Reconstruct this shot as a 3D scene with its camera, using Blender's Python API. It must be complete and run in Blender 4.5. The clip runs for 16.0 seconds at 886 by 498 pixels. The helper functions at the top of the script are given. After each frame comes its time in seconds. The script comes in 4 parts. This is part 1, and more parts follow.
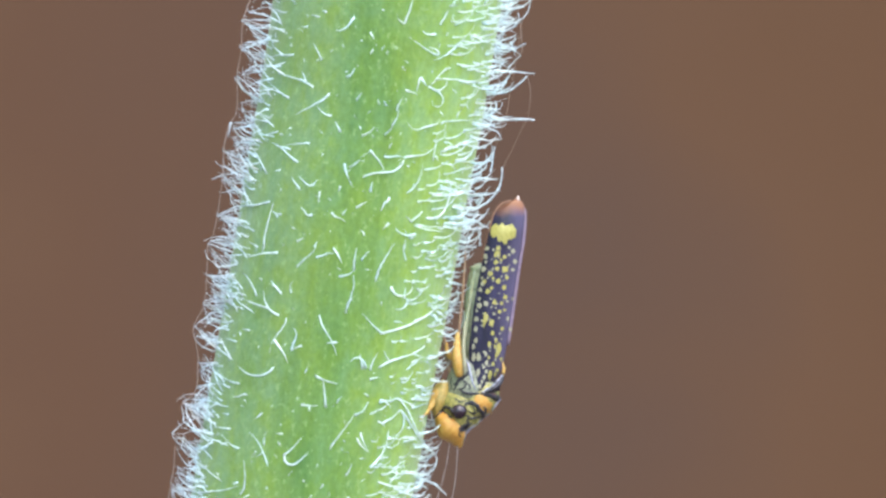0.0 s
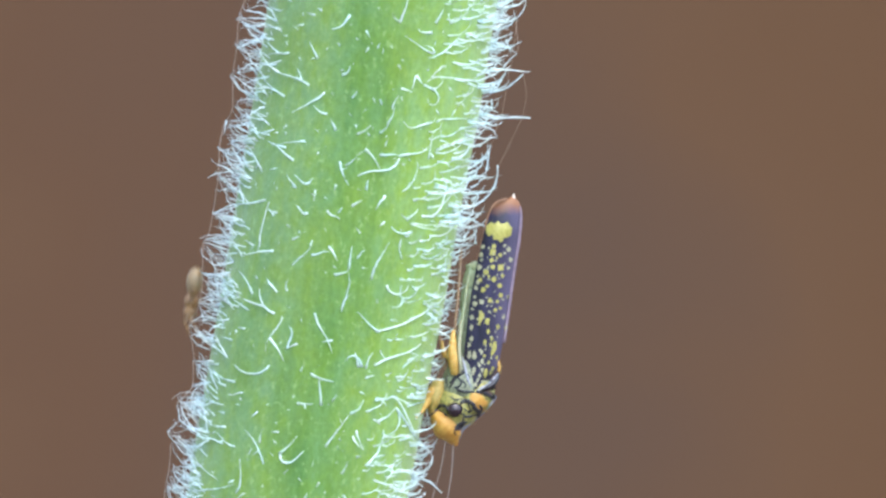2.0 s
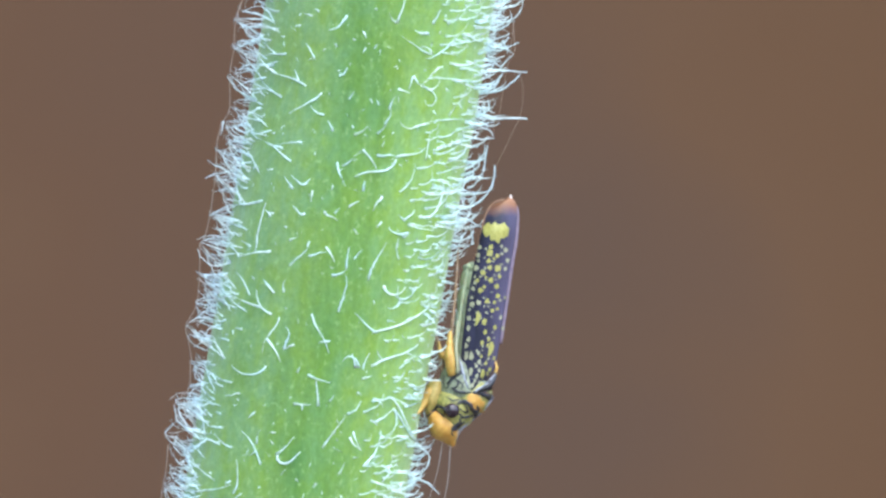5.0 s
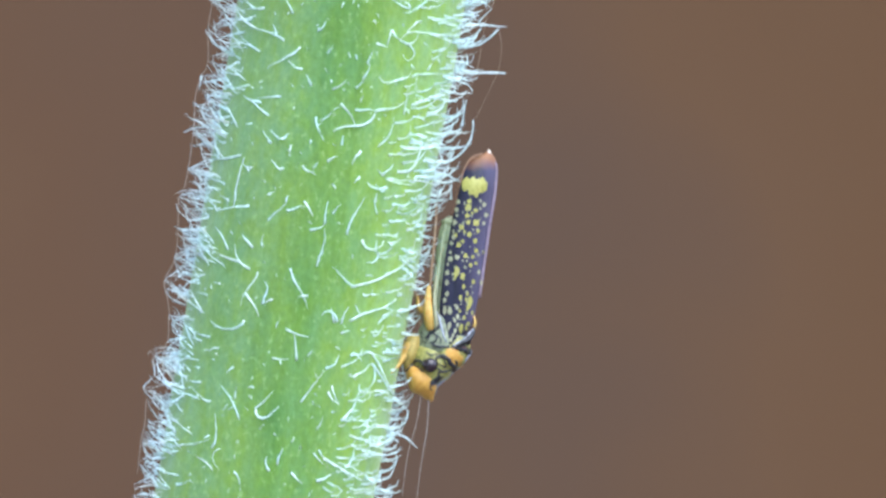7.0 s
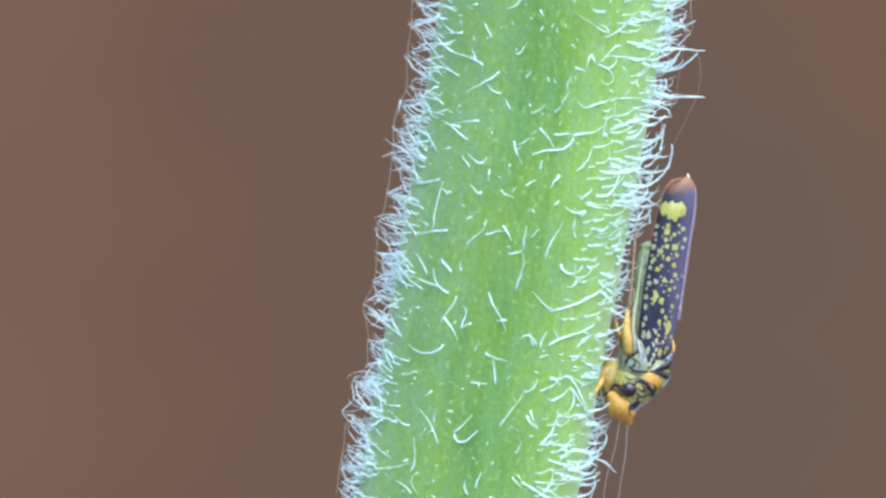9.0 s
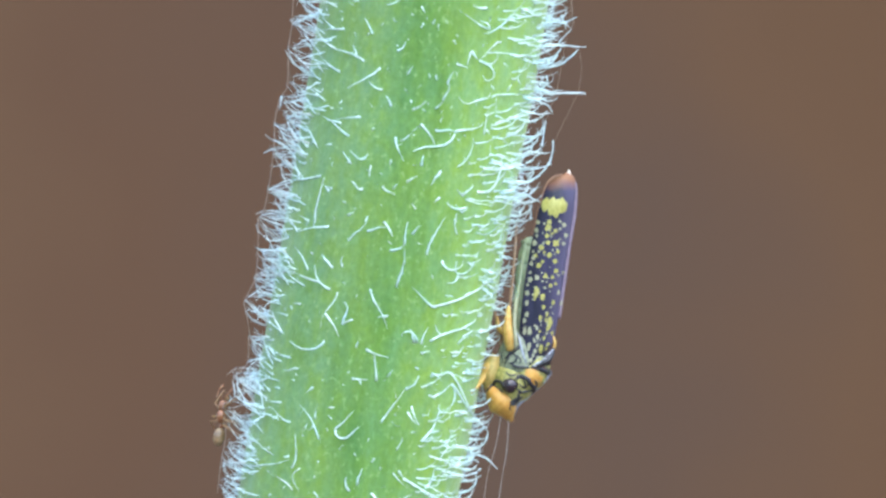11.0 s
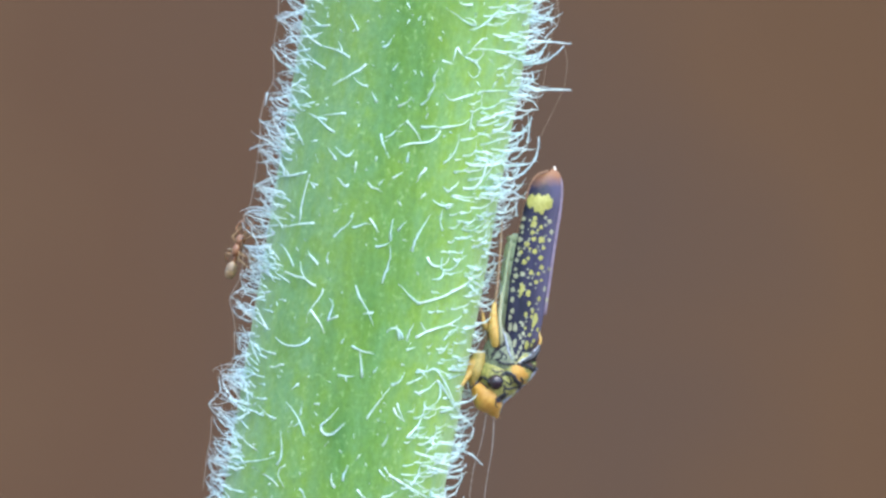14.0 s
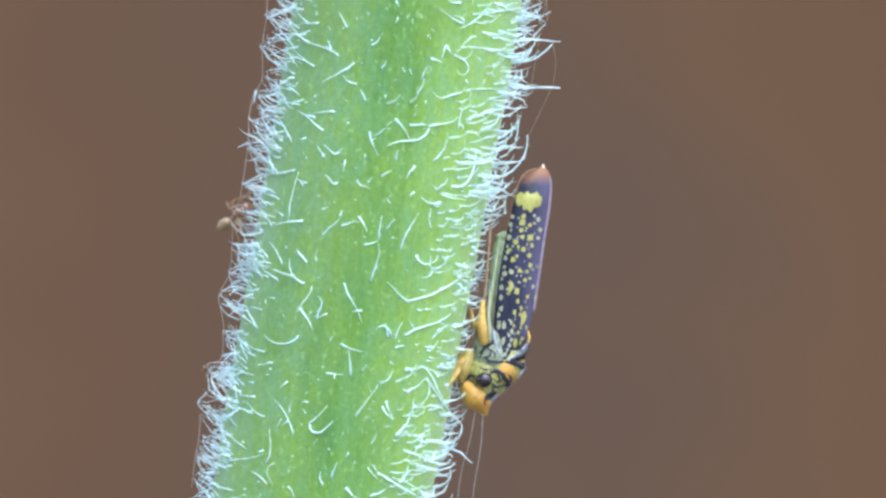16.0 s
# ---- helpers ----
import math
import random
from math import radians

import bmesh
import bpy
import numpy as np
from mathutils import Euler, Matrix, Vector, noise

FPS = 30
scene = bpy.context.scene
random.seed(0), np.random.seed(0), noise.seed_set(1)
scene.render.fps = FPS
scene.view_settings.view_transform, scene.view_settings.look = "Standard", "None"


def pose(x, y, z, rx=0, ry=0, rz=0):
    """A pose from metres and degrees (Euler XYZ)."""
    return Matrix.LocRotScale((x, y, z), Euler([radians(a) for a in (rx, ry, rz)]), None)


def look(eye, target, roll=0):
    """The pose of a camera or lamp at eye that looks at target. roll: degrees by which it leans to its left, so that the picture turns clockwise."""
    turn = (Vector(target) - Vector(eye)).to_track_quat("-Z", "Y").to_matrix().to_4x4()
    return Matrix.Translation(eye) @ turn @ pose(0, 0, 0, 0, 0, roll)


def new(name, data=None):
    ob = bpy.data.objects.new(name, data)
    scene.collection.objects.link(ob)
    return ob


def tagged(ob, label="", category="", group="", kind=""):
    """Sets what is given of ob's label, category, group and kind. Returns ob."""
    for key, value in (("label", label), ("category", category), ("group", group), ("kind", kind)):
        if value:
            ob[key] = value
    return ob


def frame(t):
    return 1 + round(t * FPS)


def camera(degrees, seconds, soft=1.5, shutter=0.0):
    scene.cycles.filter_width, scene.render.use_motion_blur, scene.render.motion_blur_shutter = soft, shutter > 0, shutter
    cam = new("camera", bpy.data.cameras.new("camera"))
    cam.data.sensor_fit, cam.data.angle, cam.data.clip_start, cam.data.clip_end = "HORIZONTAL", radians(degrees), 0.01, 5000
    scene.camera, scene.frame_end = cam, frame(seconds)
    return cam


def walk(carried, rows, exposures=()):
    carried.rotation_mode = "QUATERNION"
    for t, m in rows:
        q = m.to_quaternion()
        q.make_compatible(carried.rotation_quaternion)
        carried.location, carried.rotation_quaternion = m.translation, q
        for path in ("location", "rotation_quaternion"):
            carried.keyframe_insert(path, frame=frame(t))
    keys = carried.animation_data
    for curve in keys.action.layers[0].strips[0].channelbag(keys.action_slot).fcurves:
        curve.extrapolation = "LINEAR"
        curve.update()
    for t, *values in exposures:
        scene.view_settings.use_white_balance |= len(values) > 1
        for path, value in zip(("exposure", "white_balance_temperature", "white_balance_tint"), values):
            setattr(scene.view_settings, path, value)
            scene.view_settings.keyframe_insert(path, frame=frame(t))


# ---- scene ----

from mathutils.bvhtree import BVHTree

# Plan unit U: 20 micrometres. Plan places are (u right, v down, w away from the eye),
# with (784, 441, 0) straight ahead of the lens at the first moment.
U = 2.0e-5
EYE = 0.5
LENS = 12.0
FOCAL = 784 / math.tan(radians(LENS / 2))
DIST = FOCAL * U


def P(u, v, w=0.0):
    k = 1 + w / FOCAL
    return Vector(((u - 784) * U * k, w * U, EYE + (441 - v) * U * k))


# ---- camera: it stands still and is panned and tilted a little ----
cam = camera(LENS, 16.0, soft=2.8, shutter=0.58)
PAN = [
    (0.0, 0, 0, 0), (0.5, 0, -1.5, 0), (1.0, -6.4, -3, 0), (1.5, -7.6, -3.1, 0), (2.0, -7.7, -3.1, 0), (2.5, -7.6, -3.1, 0),
    (3.0, -3.1, -3.1, 0), (3.5, -13.0, -3.1, 0), (4.0, -3.1, -3.1, 0), (4.2, -12.3, -3.1, 0), (6.3, -13.6, 0.6, 0), (6.5, -24.2, 0.6, 0),
    (6.8, -16, -48.5, 0), (7.0, -51.2, -82.4, 0), (7.3, -46, -117, 0), (7.5, 28.5, -147, 0.5), (7.7, 106, -177, 0.3), (7.9, 246, -149, 0),
]
PAN_LATE = [
    (8.0, 306.5, -107.9, 0), (8.2, 327, -35, 0), (8.5, 316.3, -32.3, 0), (9.0, 300.4, -39.4, 0), (9.5, 302.3, -36.2, 0), (9.6, 303.2, -36.8, 0), (9.8, 278, -41, 0),
    (10.0, 198.5, -46.2, 0), (10.2, 156.5, -45.5, 0), (12.5, 64.7, -50.9, 0), (13.0, 66.1, -52.4, 0), (13.5, 65.8, -50.9, 0), (14.0, 64.7, -52.4, 0),
    (14.5, 61.6, -54.0, 0), (15.0, 53.8, -58.5, 0), (15.5, 49.3, -54.4, 0), (16.0, 44.7, -56.2, 0),
]


def panned(du, dv, roll):
    """The eye's pose that shifts the stem by (du, dv) plan units."""
    yaw = math.atan((640 + du - 784) / FOCAL) - math.atan((640 - 784) / FOCAL)
    tilt = math.atan(dv / FOCAL)
    return pose(0, -DIST, EYE, 90 + math.degrees(tilt), 0, math.degrees(yaw)) @ pose(0, 0, 0, 0, 0, roll)


# the clip's white balance drifts a little cooler
EXPO = 1.76
walk(cam, [(t, panned(du, dv, r)) for t, du, dv, r in PAN + PAN_LATE],
     [(0.0, EXPO, 6230, 9.0), (2.0, EXPO, 6030, 4.0), (4.0, EXPO, 5890, 2.0), (10.0, EXPO, 5720, 0.5), (16.0, EXPO, 5740, 0.0)])

# ---- light: open shade, a broad soft sky with a veiled sun ----
SUN_EL, SUN_AZ = 60, 154
world = bpy.data.worlds.new("sky")
scene.world = world
world.use_nodes = True
sky = world.node_tree.nodes.new("ShaderNodeTexSky")
sky.sky_type, sky.sun_disc = "NISHITA", False
sky.sun_elevation, sky.sun_rotation = radians(SUN_EL), radians(SUN_AZ)
sky.dust_density, sky.ozone_density = 2.0, 1.0
world.node_tree.links.new(sky.outputs[0], world.node_tree.nodes["Background"].inputs[0])
world.node_tree.nodes["Background"].inputs[1].default_value = 0.15
sun = new("sun", bpy.data.lights.new("sun", "SUN"))
sun.data.energy, sun.data.angle, sun.data.color = 1.55, radians(80), (1.0, 0.96, 0.90)
sun_from = Vector((math.sin(radians(SUN_AZ)) * math.cos(radians(SUN_EL)), math.cos(radians(SUN_AZ)) * math.cos(radians(SUN_EL)), math.sin(radians(SUN_EL))))
sun.matrix_world = look(sun_from * 3 + Vector((0, 0, EYE)), (0, 0, EYE))

# ---- materials ----
MILLI = 1000.0


class Mat:
    """A small builder of node materials, in millimetres of the thing's own space."""

    def __init__(self, name, rough=0.5, spec=0.5):
        self.m = bpy.data.materials.new(name)
        self.m.use_nodes = True
        self.t = self.m.node_tree
        self.b = self.t.nodes["Principled BSDF"]
        self.b.inputs["Roughness"].default_value = rough
        self.b.inputs["Specular IOR Level"].default_value = spec
        self.co = self.t.nodes.new("ShaderNodeTexCoord")

    def put(self, socket, value):
        self.b.inputs[socket].default_value = value
        return self

    def node(self, kind, **sets):
        n = self.t.nodes.new(kind)
        for k, v in sets.items():
            n.inputs[k].default_value = v
        return n

    def link(self, a, b):
        self.t.links.new(a, b)

    lean = 0.0

    def coords(self, scale=(1, 1, 1), which="Object"):
        turn = self.node("ShaderNodeMapping")
        turn.inputs["Rotation"].default_value = (0, -radians(self.lean), 0)
        self.link(self.co.outputs[which], turn.inputs["Vector"])
        n = self.node("ShaderNodeMapping")
        n.inputs["Scale"].default_value = [s * MILLI for s in scale] if which == "Object" else scale
        self.link(turn.outputs[0], n.inputs["Vector"])
        return n.outputs[0]

    def noise(self, scale, detail=3.0, stretch=(1, 1, 1), rough=0.5):
        n = self.node("ShaderNodeTexNoise", Scale=scale, Detail=detail, Roughness=rough)
        self.link(self.coords(stretch), n.inputs["Vector"])
        return n.outputs[0]

    def ramp(self, fac, stops):
        n = self.node("ShaderNodeValToRGB")
        el = n.color_ramp.elements
        while len(el) < len(stops):
            el.new(0.5)
        for e, (p, c) in zip(el, stops):
            e.position, e.color = p, (*c, 1)
        self.link(fac, n.inputs[0])
        return n.outputs[0]

    def mix(self, fac, a, b, mode="MIX"):
        n = self.t.nodes.new("ShaderNodeMix")
        n.data_type, n.blend_type = "RGBA", mode
        for s, i in ((fac, 0), (a, 6), (b, 7)):
            if isinstance(s, (int, float)):
                n.inputs[i].default_value = s
            elif isinstance(s, tuple):
                n.inputs[i].default_value = (*s, 1)
            else:
                self.link(s, n.inputs[i])
        return n.outputs[2]

    def colour(self, out):
        if isinstance(out, tuple):
            self.b.inputs["Base Color"].default_value = (*out, 1)
        else:
            self.link(out, self.b.inputs["Base Color"])
        return self

    def bump(self, height, dist_mm, strength=0.6):
        n = self.node("ShaderNodeBump", Strength=strength, Distance=dist_mm / MILLI)
        self.link(height, n.inputs["Height"])
        self.link(n.outputs[0], self.b.inputs["Normal"])
        return self


def stem_material():
    s = Mat("stem_green", 0.48, 0.35)
    s.lean = 8.85
    sep = s.node("ShaderNodeSeparateXYZ")
    s.link(s.coords((1, 1, 1)), sep.inputs[0])

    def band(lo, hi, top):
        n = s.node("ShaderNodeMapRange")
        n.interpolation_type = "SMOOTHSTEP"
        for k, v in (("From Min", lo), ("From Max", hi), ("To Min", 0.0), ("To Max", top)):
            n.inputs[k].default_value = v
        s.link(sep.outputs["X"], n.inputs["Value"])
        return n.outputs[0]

    def both(x, y):
        n = s.node("ShaderNodeMath")
        n.operation = "MULTIPLY"
        s.link(x, n.inputs[0])
        s.link(y, n.inputs[1])
        return n.outputs[0]

    streak = s.noise(1.5, 4, (1.0, 1.0, 0.16), 0.6)
    base = s.ramp(streak, [(0.32, (0.067, 0.158, 0.0245)), (0.5, (0.095, 0.197, 0.0405)), (0.68, (0.121, 0.229, 0.061))])
    # yellower in long soft patches
    warm = s.ramp(s.noise(0.55, 3, (1, 1, 0.35)), [(0.42, (0, 0, 0)), (0.68, (0.6, 0.6, 0.6))])
    base = s.mix(warm, base, (0.146, 0.240, 0.030))
    # left flank paler and mintier: soft sky sheen put into the colour, in patches
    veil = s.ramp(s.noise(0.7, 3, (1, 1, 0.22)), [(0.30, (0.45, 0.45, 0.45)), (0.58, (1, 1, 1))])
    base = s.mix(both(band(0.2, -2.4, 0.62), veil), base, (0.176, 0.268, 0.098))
    # brightness of the right flank, put into the colour and rising towards its edge
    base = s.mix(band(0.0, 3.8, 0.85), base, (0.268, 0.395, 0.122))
    # blotches: sap-yellow between bluish waxy ones
    blotch = s.ramp(s.noise(1.9, 4, (1, 1, 0.62), 0.6), [(0.33, (0.98, 1.01, 1.32)), (0.48, (1.0, 1.0, 1.04)), (0.64, (1.03, 1.0, 0.64))])
    base = s.mix(1.0, base, blotch, "MULTIPLY")
    cells = s.ramp(s.noise(7.5, 4, (1, 1, 0.7), 0.62), [(0.30, (0.80, 0.84, 0.72)), (0.52, (1.0, 1.0, 1.0)), (0.72, (1.20, 1.15, 1.25))])
    base = s.mix(0.8, base, cells, "MULTIPLY")
    fleck = s.ramp(s.noise(5.2, 2, (1, 1, 0.8)), [(0.60, (0, 0, 0)), (0.73, (0.5, 0.5, 0.5))])
    base = s.mix(fleck, base, (0.28, 0.41, 0.165))
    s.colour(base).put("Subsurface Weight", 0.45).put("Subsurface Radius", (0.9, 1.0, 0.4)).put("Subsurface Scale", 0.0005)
    s.put("Sheen Weight", 0.22).put("Sheen Roughness", 0.4)
    return s.bump(s.noise(4.5, 4, (1, 1, 0.6)), 0.06, 0.6).m


def hair_material(name, a, b):
    s = Mat(name, 0.25, 0.9)
    geo = s.node("ShaderNodeNewGeometry")
    info = s.node("ShaderNodeObjectInfo")
    mixr = s.node("ShaderNodeMath")
    mixr.operation = "ADD"
    s.link(geo.outputs["Random Per Island"], mixr.inputs[0])
    s.link(info.outputs["Random"], mixr.inputs[1])
    fr = s.node("ShaderNodeMath")
    fr.operation = "FRACT"
    s.link(mixr.outputs[0], fr.inputs[0])
    s.colour(s.ramp(fr.outputs[0], [(0.0, a), (1.0, b)]))
    tr = s.node("ShaderNodeBsdfTranslucent", Color=(0.86, 0.97, 1.0, 1))
    ms = s.node("ShaderNodeMixShader", Fac=0.5)
    s.link(s.b.outputs[0], ms.inputs[1])
    s.link(tr.outputs[0], ms.inputs[2])
    # glassy, more so towards the tip and in patches, so that the green shows through
    clear = s.node("ShaderNodeBsdfTransparent")
    glass = s.node("ShaderNodeMixShader")
    along = s.node("ShaderNodeAttribute")
    along.attribute_name = "clear"
    patch = s.node("ShaderNodeMath")
    patch.operation, patch.use_clamp = "ADD", True
    s.link(s.ramp(s.noise(3.2, 2), [(0.42, (0.0, 0.0, 0.0)), (0.68, (0.32, 0.32, 0.32))]), patch.inputs[0])
    s.link(along.outputs["Fac"], patch.inputs[1])
    s.link(patch.outputs[0], glass.inputs[0])
    s.link(ms.outputs[0], glass.inputs[1])
    s.link(clear.outputs[0], glass.inputs[2])
    s.link(glass.outputs[0], s.t.nodes["Material Output"].inputs["Surface"])
    return s.m


def plain(name, lo, hi, scale=8, rough=0.45, spec=0.4, bump=0.01, sss=0.0):
    s = Mat(name, rough, spec)
    n = s.noise(scale, 4)
    s.colour(s.ramp(n, [(0.3, lo), (0.7, hi)]))
    if sss:
        s.put("Subsurface Weight", sss).put("Subsurface Radius", (1.0, 0.6, 0.25)).put("Subsurface Scale", 0.0003)
    return s.bump(s.noise(scale * 4, 3), bump, 0.5).m


def wing_material():
    s = Mat("wing_navy", 0.45, 0.25)
    sep = s.node("ShaderNodeSeparateXYZ")
    s.link(s.co.outputs["Generated"], sep.inputs[0])
    wob = s.node("ShaderNodeMath")
    wob.operation = "MULTIPLY_ADD"
    wob.inputs[1].default_value = 0.05
    s.link(s.noise(2.2, 3), wob.inputs[0])
    s.link(sep.outputs["Z"], wob.inputs[2])
    navy = s.ramp(s.noise(1.6, 3, (1, 1, 0.3)), [(0.35, (0.010, 0.010, 0.024)), (0.7, (0.034, 0.030, 0.07))])
    tip = s.ramp(wob.outputs[0], [(0.925, (0, 0, 0)), (0.99, (1, 1, 1))])
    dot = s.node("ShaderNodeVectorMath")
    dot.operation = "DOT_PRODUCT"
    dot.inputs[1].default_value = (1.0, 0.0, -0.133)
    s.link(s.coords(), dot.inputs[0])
    # lilac towards the right margin, with the wing's violet sheen put into the colour
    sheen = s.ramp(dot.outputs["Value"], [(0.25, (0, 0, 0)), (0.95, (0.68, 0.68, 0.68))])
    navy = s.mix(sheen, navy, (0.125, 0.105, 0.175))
    s.colour(s.mix(tip, navy, (0.21, 0.095, 0.048)))
    return s.bump(s.noise(5, 4, (1, 1, 0.2)), 0.02, 0.6).m


def water_material():
    s = Mat("clear_water", 0.0, 0.5)
    s.put("Transmission Weight", 0.94).put("IOR", 1.42)
    return s.colour((0.97, 0.99, 1.0)).m


def backdrop_material():
    s = Mat("far_brown", 0.9, 0.1)
    n = s.node("ShaderNodeTexNoise", Scale=2.4, Detail=2.0)
    s.link(s.co.outputs["Object"], n.inputs["Vector"])
    sep = s.node("ShaderNodeSeparateXYZ")
    s.link(s.co.outputs["Object"], sep.inputs[0])
    at = s.node("ShaderNodeMath")
    at.operation = "MULTIPLY_ADD"
    at.inputs[1].default_value, at.inputs[2].default_value = 0.433, 0.35
    s.link(sep.outputs["X"], at.inputs[0])
    mixed = s.node("ShaderNodeMath")
    mixed.operation = "MULTIPLY_ADD"
    mixed.inputs[1].default_value = 0.3
    s.link(n.outputs[0], mixed.inputs[0])
    s.link(at.outputs[0], mixed.inputs[2])
    return s.colour(s.ramp(mixed.outputs[0], [(0.22, (0.092, 0.051, 0.0285)), (0.33, (0.081, 0.0435, 0.0255)), (0.54, (0.0735, 0.0435, 0.0295)), (0.63, (0.086, 0.0465, 0.0258)), (0.76, (0.083, 0.043, 0.0215))])).m


STEM_GREEN = stem_material()
HAIR = hair_material("white_hair", (0.74, 0.91, 0.99), (0.93, 0.99, 1.0))
HAIR_TAN = hair_material("tan_hair", (0.42, 0.33, 0.26), (0.80, 0.74, 0.68))
WING = wing_material()
YELLOW = plain("wax_yellow", (0.25, 0.235, 0.05), (0.37, 0.34, 0.10), 10)
PALE_SPOT = plain("pale_spot", (0.24, 0.235, 0.145), (0.34, 0.33, 0.22), 10)
LILAC = plain("lilac_margin", (0.15, 0.115, 0.175), (0.25, 0.19, 0.245), 4)
ORANGE = plain("waxy_orange", (0.40, 0.19, 0.032), (0.53, 0.31, 0.075), 7, bump=0.025, sss=0.3)
HONEY = plain("honey_yellow", (0.38, 0.21, 0.04), (0.55, 0.37, 0.11), 7, bump=0.03, sss=0.2)
PALE_GREEN = plain("pale_green", (0.22, 0.26, 0.16), (0.34, 0.37, 0.24), 5, sss=0.2)
CHEEK = plain("pale_honey", (0.25, 0.20, 0.055), (0.46, 0.32, 0.095), 8, bump=0.03, sss=0.2)
OLIVE = plain("olive_yellow", (0.115, 0.12, 0.036), (0.39, 0.35, 0.105), 9, bump=0.03, sss=0.15)
THORAX = plain("mottled_green", (0.085, 0.10, 0.07), (0.29, 0.31, 0.21), 10, bump=0.03, sss=0.1)
BLACK = plain("black_chitin", (0.010, 0.010, 0.014), (0.03, 0.028, 0.04), 9, 0.3)
EYE_DARK = plain("dark_eye", (0.012, 0.007, 0.012), (0.03, 0.017, 0.026), 9, 0.12, 0.5)
BLUE_WHITE = plain("blue_white", (0.17, 0.19, 0.25), (0.31, 0.32, 0.38), 7)
RED_BROWN = plain("red_brown", (0.05, 0.018, 0.014), (0.12, 0.045, 0.03), 9)
AMBER = plain("rust_margin", (0.20, 0.10, 0.06), (0.30, 0.17, 0.11), 6)
TAIL = plain("pale_tail", (0.55, 0.42, 0.33), (0.75, 0.66, 0.6), 9)
TAN = plain("tan_leg", (0.24, 0.15, 0.095), (0.35, 0.24, 0.16), 6, sss=0.2)
ANTENNA = plain("grey_antenna", (0.19, 0.17, 0.16), (0.30, 0.27, 0.26), 6)
SILK = plain("silk", (0.17, 0.125, 0.095), (0.30, 0.23, 0.185), 2)
ANT_PALE = plain("ant_pale", (0.15, 0.11, 0.065), (0.29, 0.21, 0.12), 8, 0.3, sss=0.4)
ANT_AMBER = plain("ant_amber", (0.15, 0.085, 0.042), (0.27, 0.17, 0.085), 8, 0.3, sss=0.3)
ANT_RED = plain("ant_red", (0.11, 0.045, 0.024), (0.28, 0.125, 0.058), 8, 0.2, 0.6, sss=0.2)
ANT_BROWN = plain("ant_brown", (0.13, 0.08, 0.042), (0.30, 0.20, 0.11), 8, 0.2, 0.6, sss=0.2)
WATER = water_material()
FAR_BROWN = backdrop_material()
SOIL = plain("soil", (0.07, 0.05, 0.035), (0.15, 0.11, 0.08), 0.02, 0.95, 0.1, 3.0)

# ---- mesh helpers ----


def mesh_object(name, verts, faces, material, parent=None, origin=None, label="", smooth=True):
    origin = origin if origin is not None else Vector()
    me = bpy.data.meshes.new(name)
    me.from_pydata([tuple(Vector(v) - origin) for v in verts], [], faces)
    me.update()
    if smooth:
        me.polygons.foreach_set("use_smooth", [True] * len(me.polygons))
    me.materials.append(material)
    ob = new(name, me)
    if parent:
        ob.parent = parent
    return tagged(ob, label)


def tube(points, radii, sides=5, flat=1.0):
    """A closed tube along points: vertices and faces. flat scales it along the line of sight."""
    pts = [Vector(p) for p in points]
    verts, faces = [], []
    side = None
    for i, p in enumerate(pts):
        d = (pts[min(i + 1, len(pts) - 1)] - pts[max(i - 1, 0)]).normalized()
        if side is None:
            side = d.cross(Vector((0.13, 1, 0.21))).normalized()
        side = (side - d * side.dot(d)).normalized()
        other = d.cross(side)
        r = radii[i] if isinstance(radii, (list, tuple)) else radii
        for k in range(sides):
            a = 2 * math.pi * k / sides
            o = (side * math.cos(a) + other * math.sin(a)) * r
            o.y *= flat
            verts.append(p + o)
    for i in range(len(pts) - 1):
        for k in range(sides):
            a, b = i * sides + k, i * sides + (k + 1) % sides
            faces.append((a, b, b + sides, a + sides))
    faces.append(tuple(reversed(range(sides))))
    faces.append(tuple(range(len(verts) - sides, len(verts))))
    return verts, faces


def smooth_line(points, n):
    """n points on a Catmull-Rom curve through the points."""
    p = [Vector(q) for q in points]
    p = [p[0] * 2 - p[1], *p, p[-1] * 2 - p[-2]]
    out = []
    for i in range(n):
        s = i / (n - 1) * (len(p) - 3)
        k = min(int(s), len(p) - 4)
        f = s - k
        a, b, c, d = p[k:k + 4]
        out.append(0.5 * (2 * b + (c - a) * f + (2 * a - 5 * b + 4 * c - d) * f * f + (3 * b - a - 3 * c + d) * f ** 3))
    return out


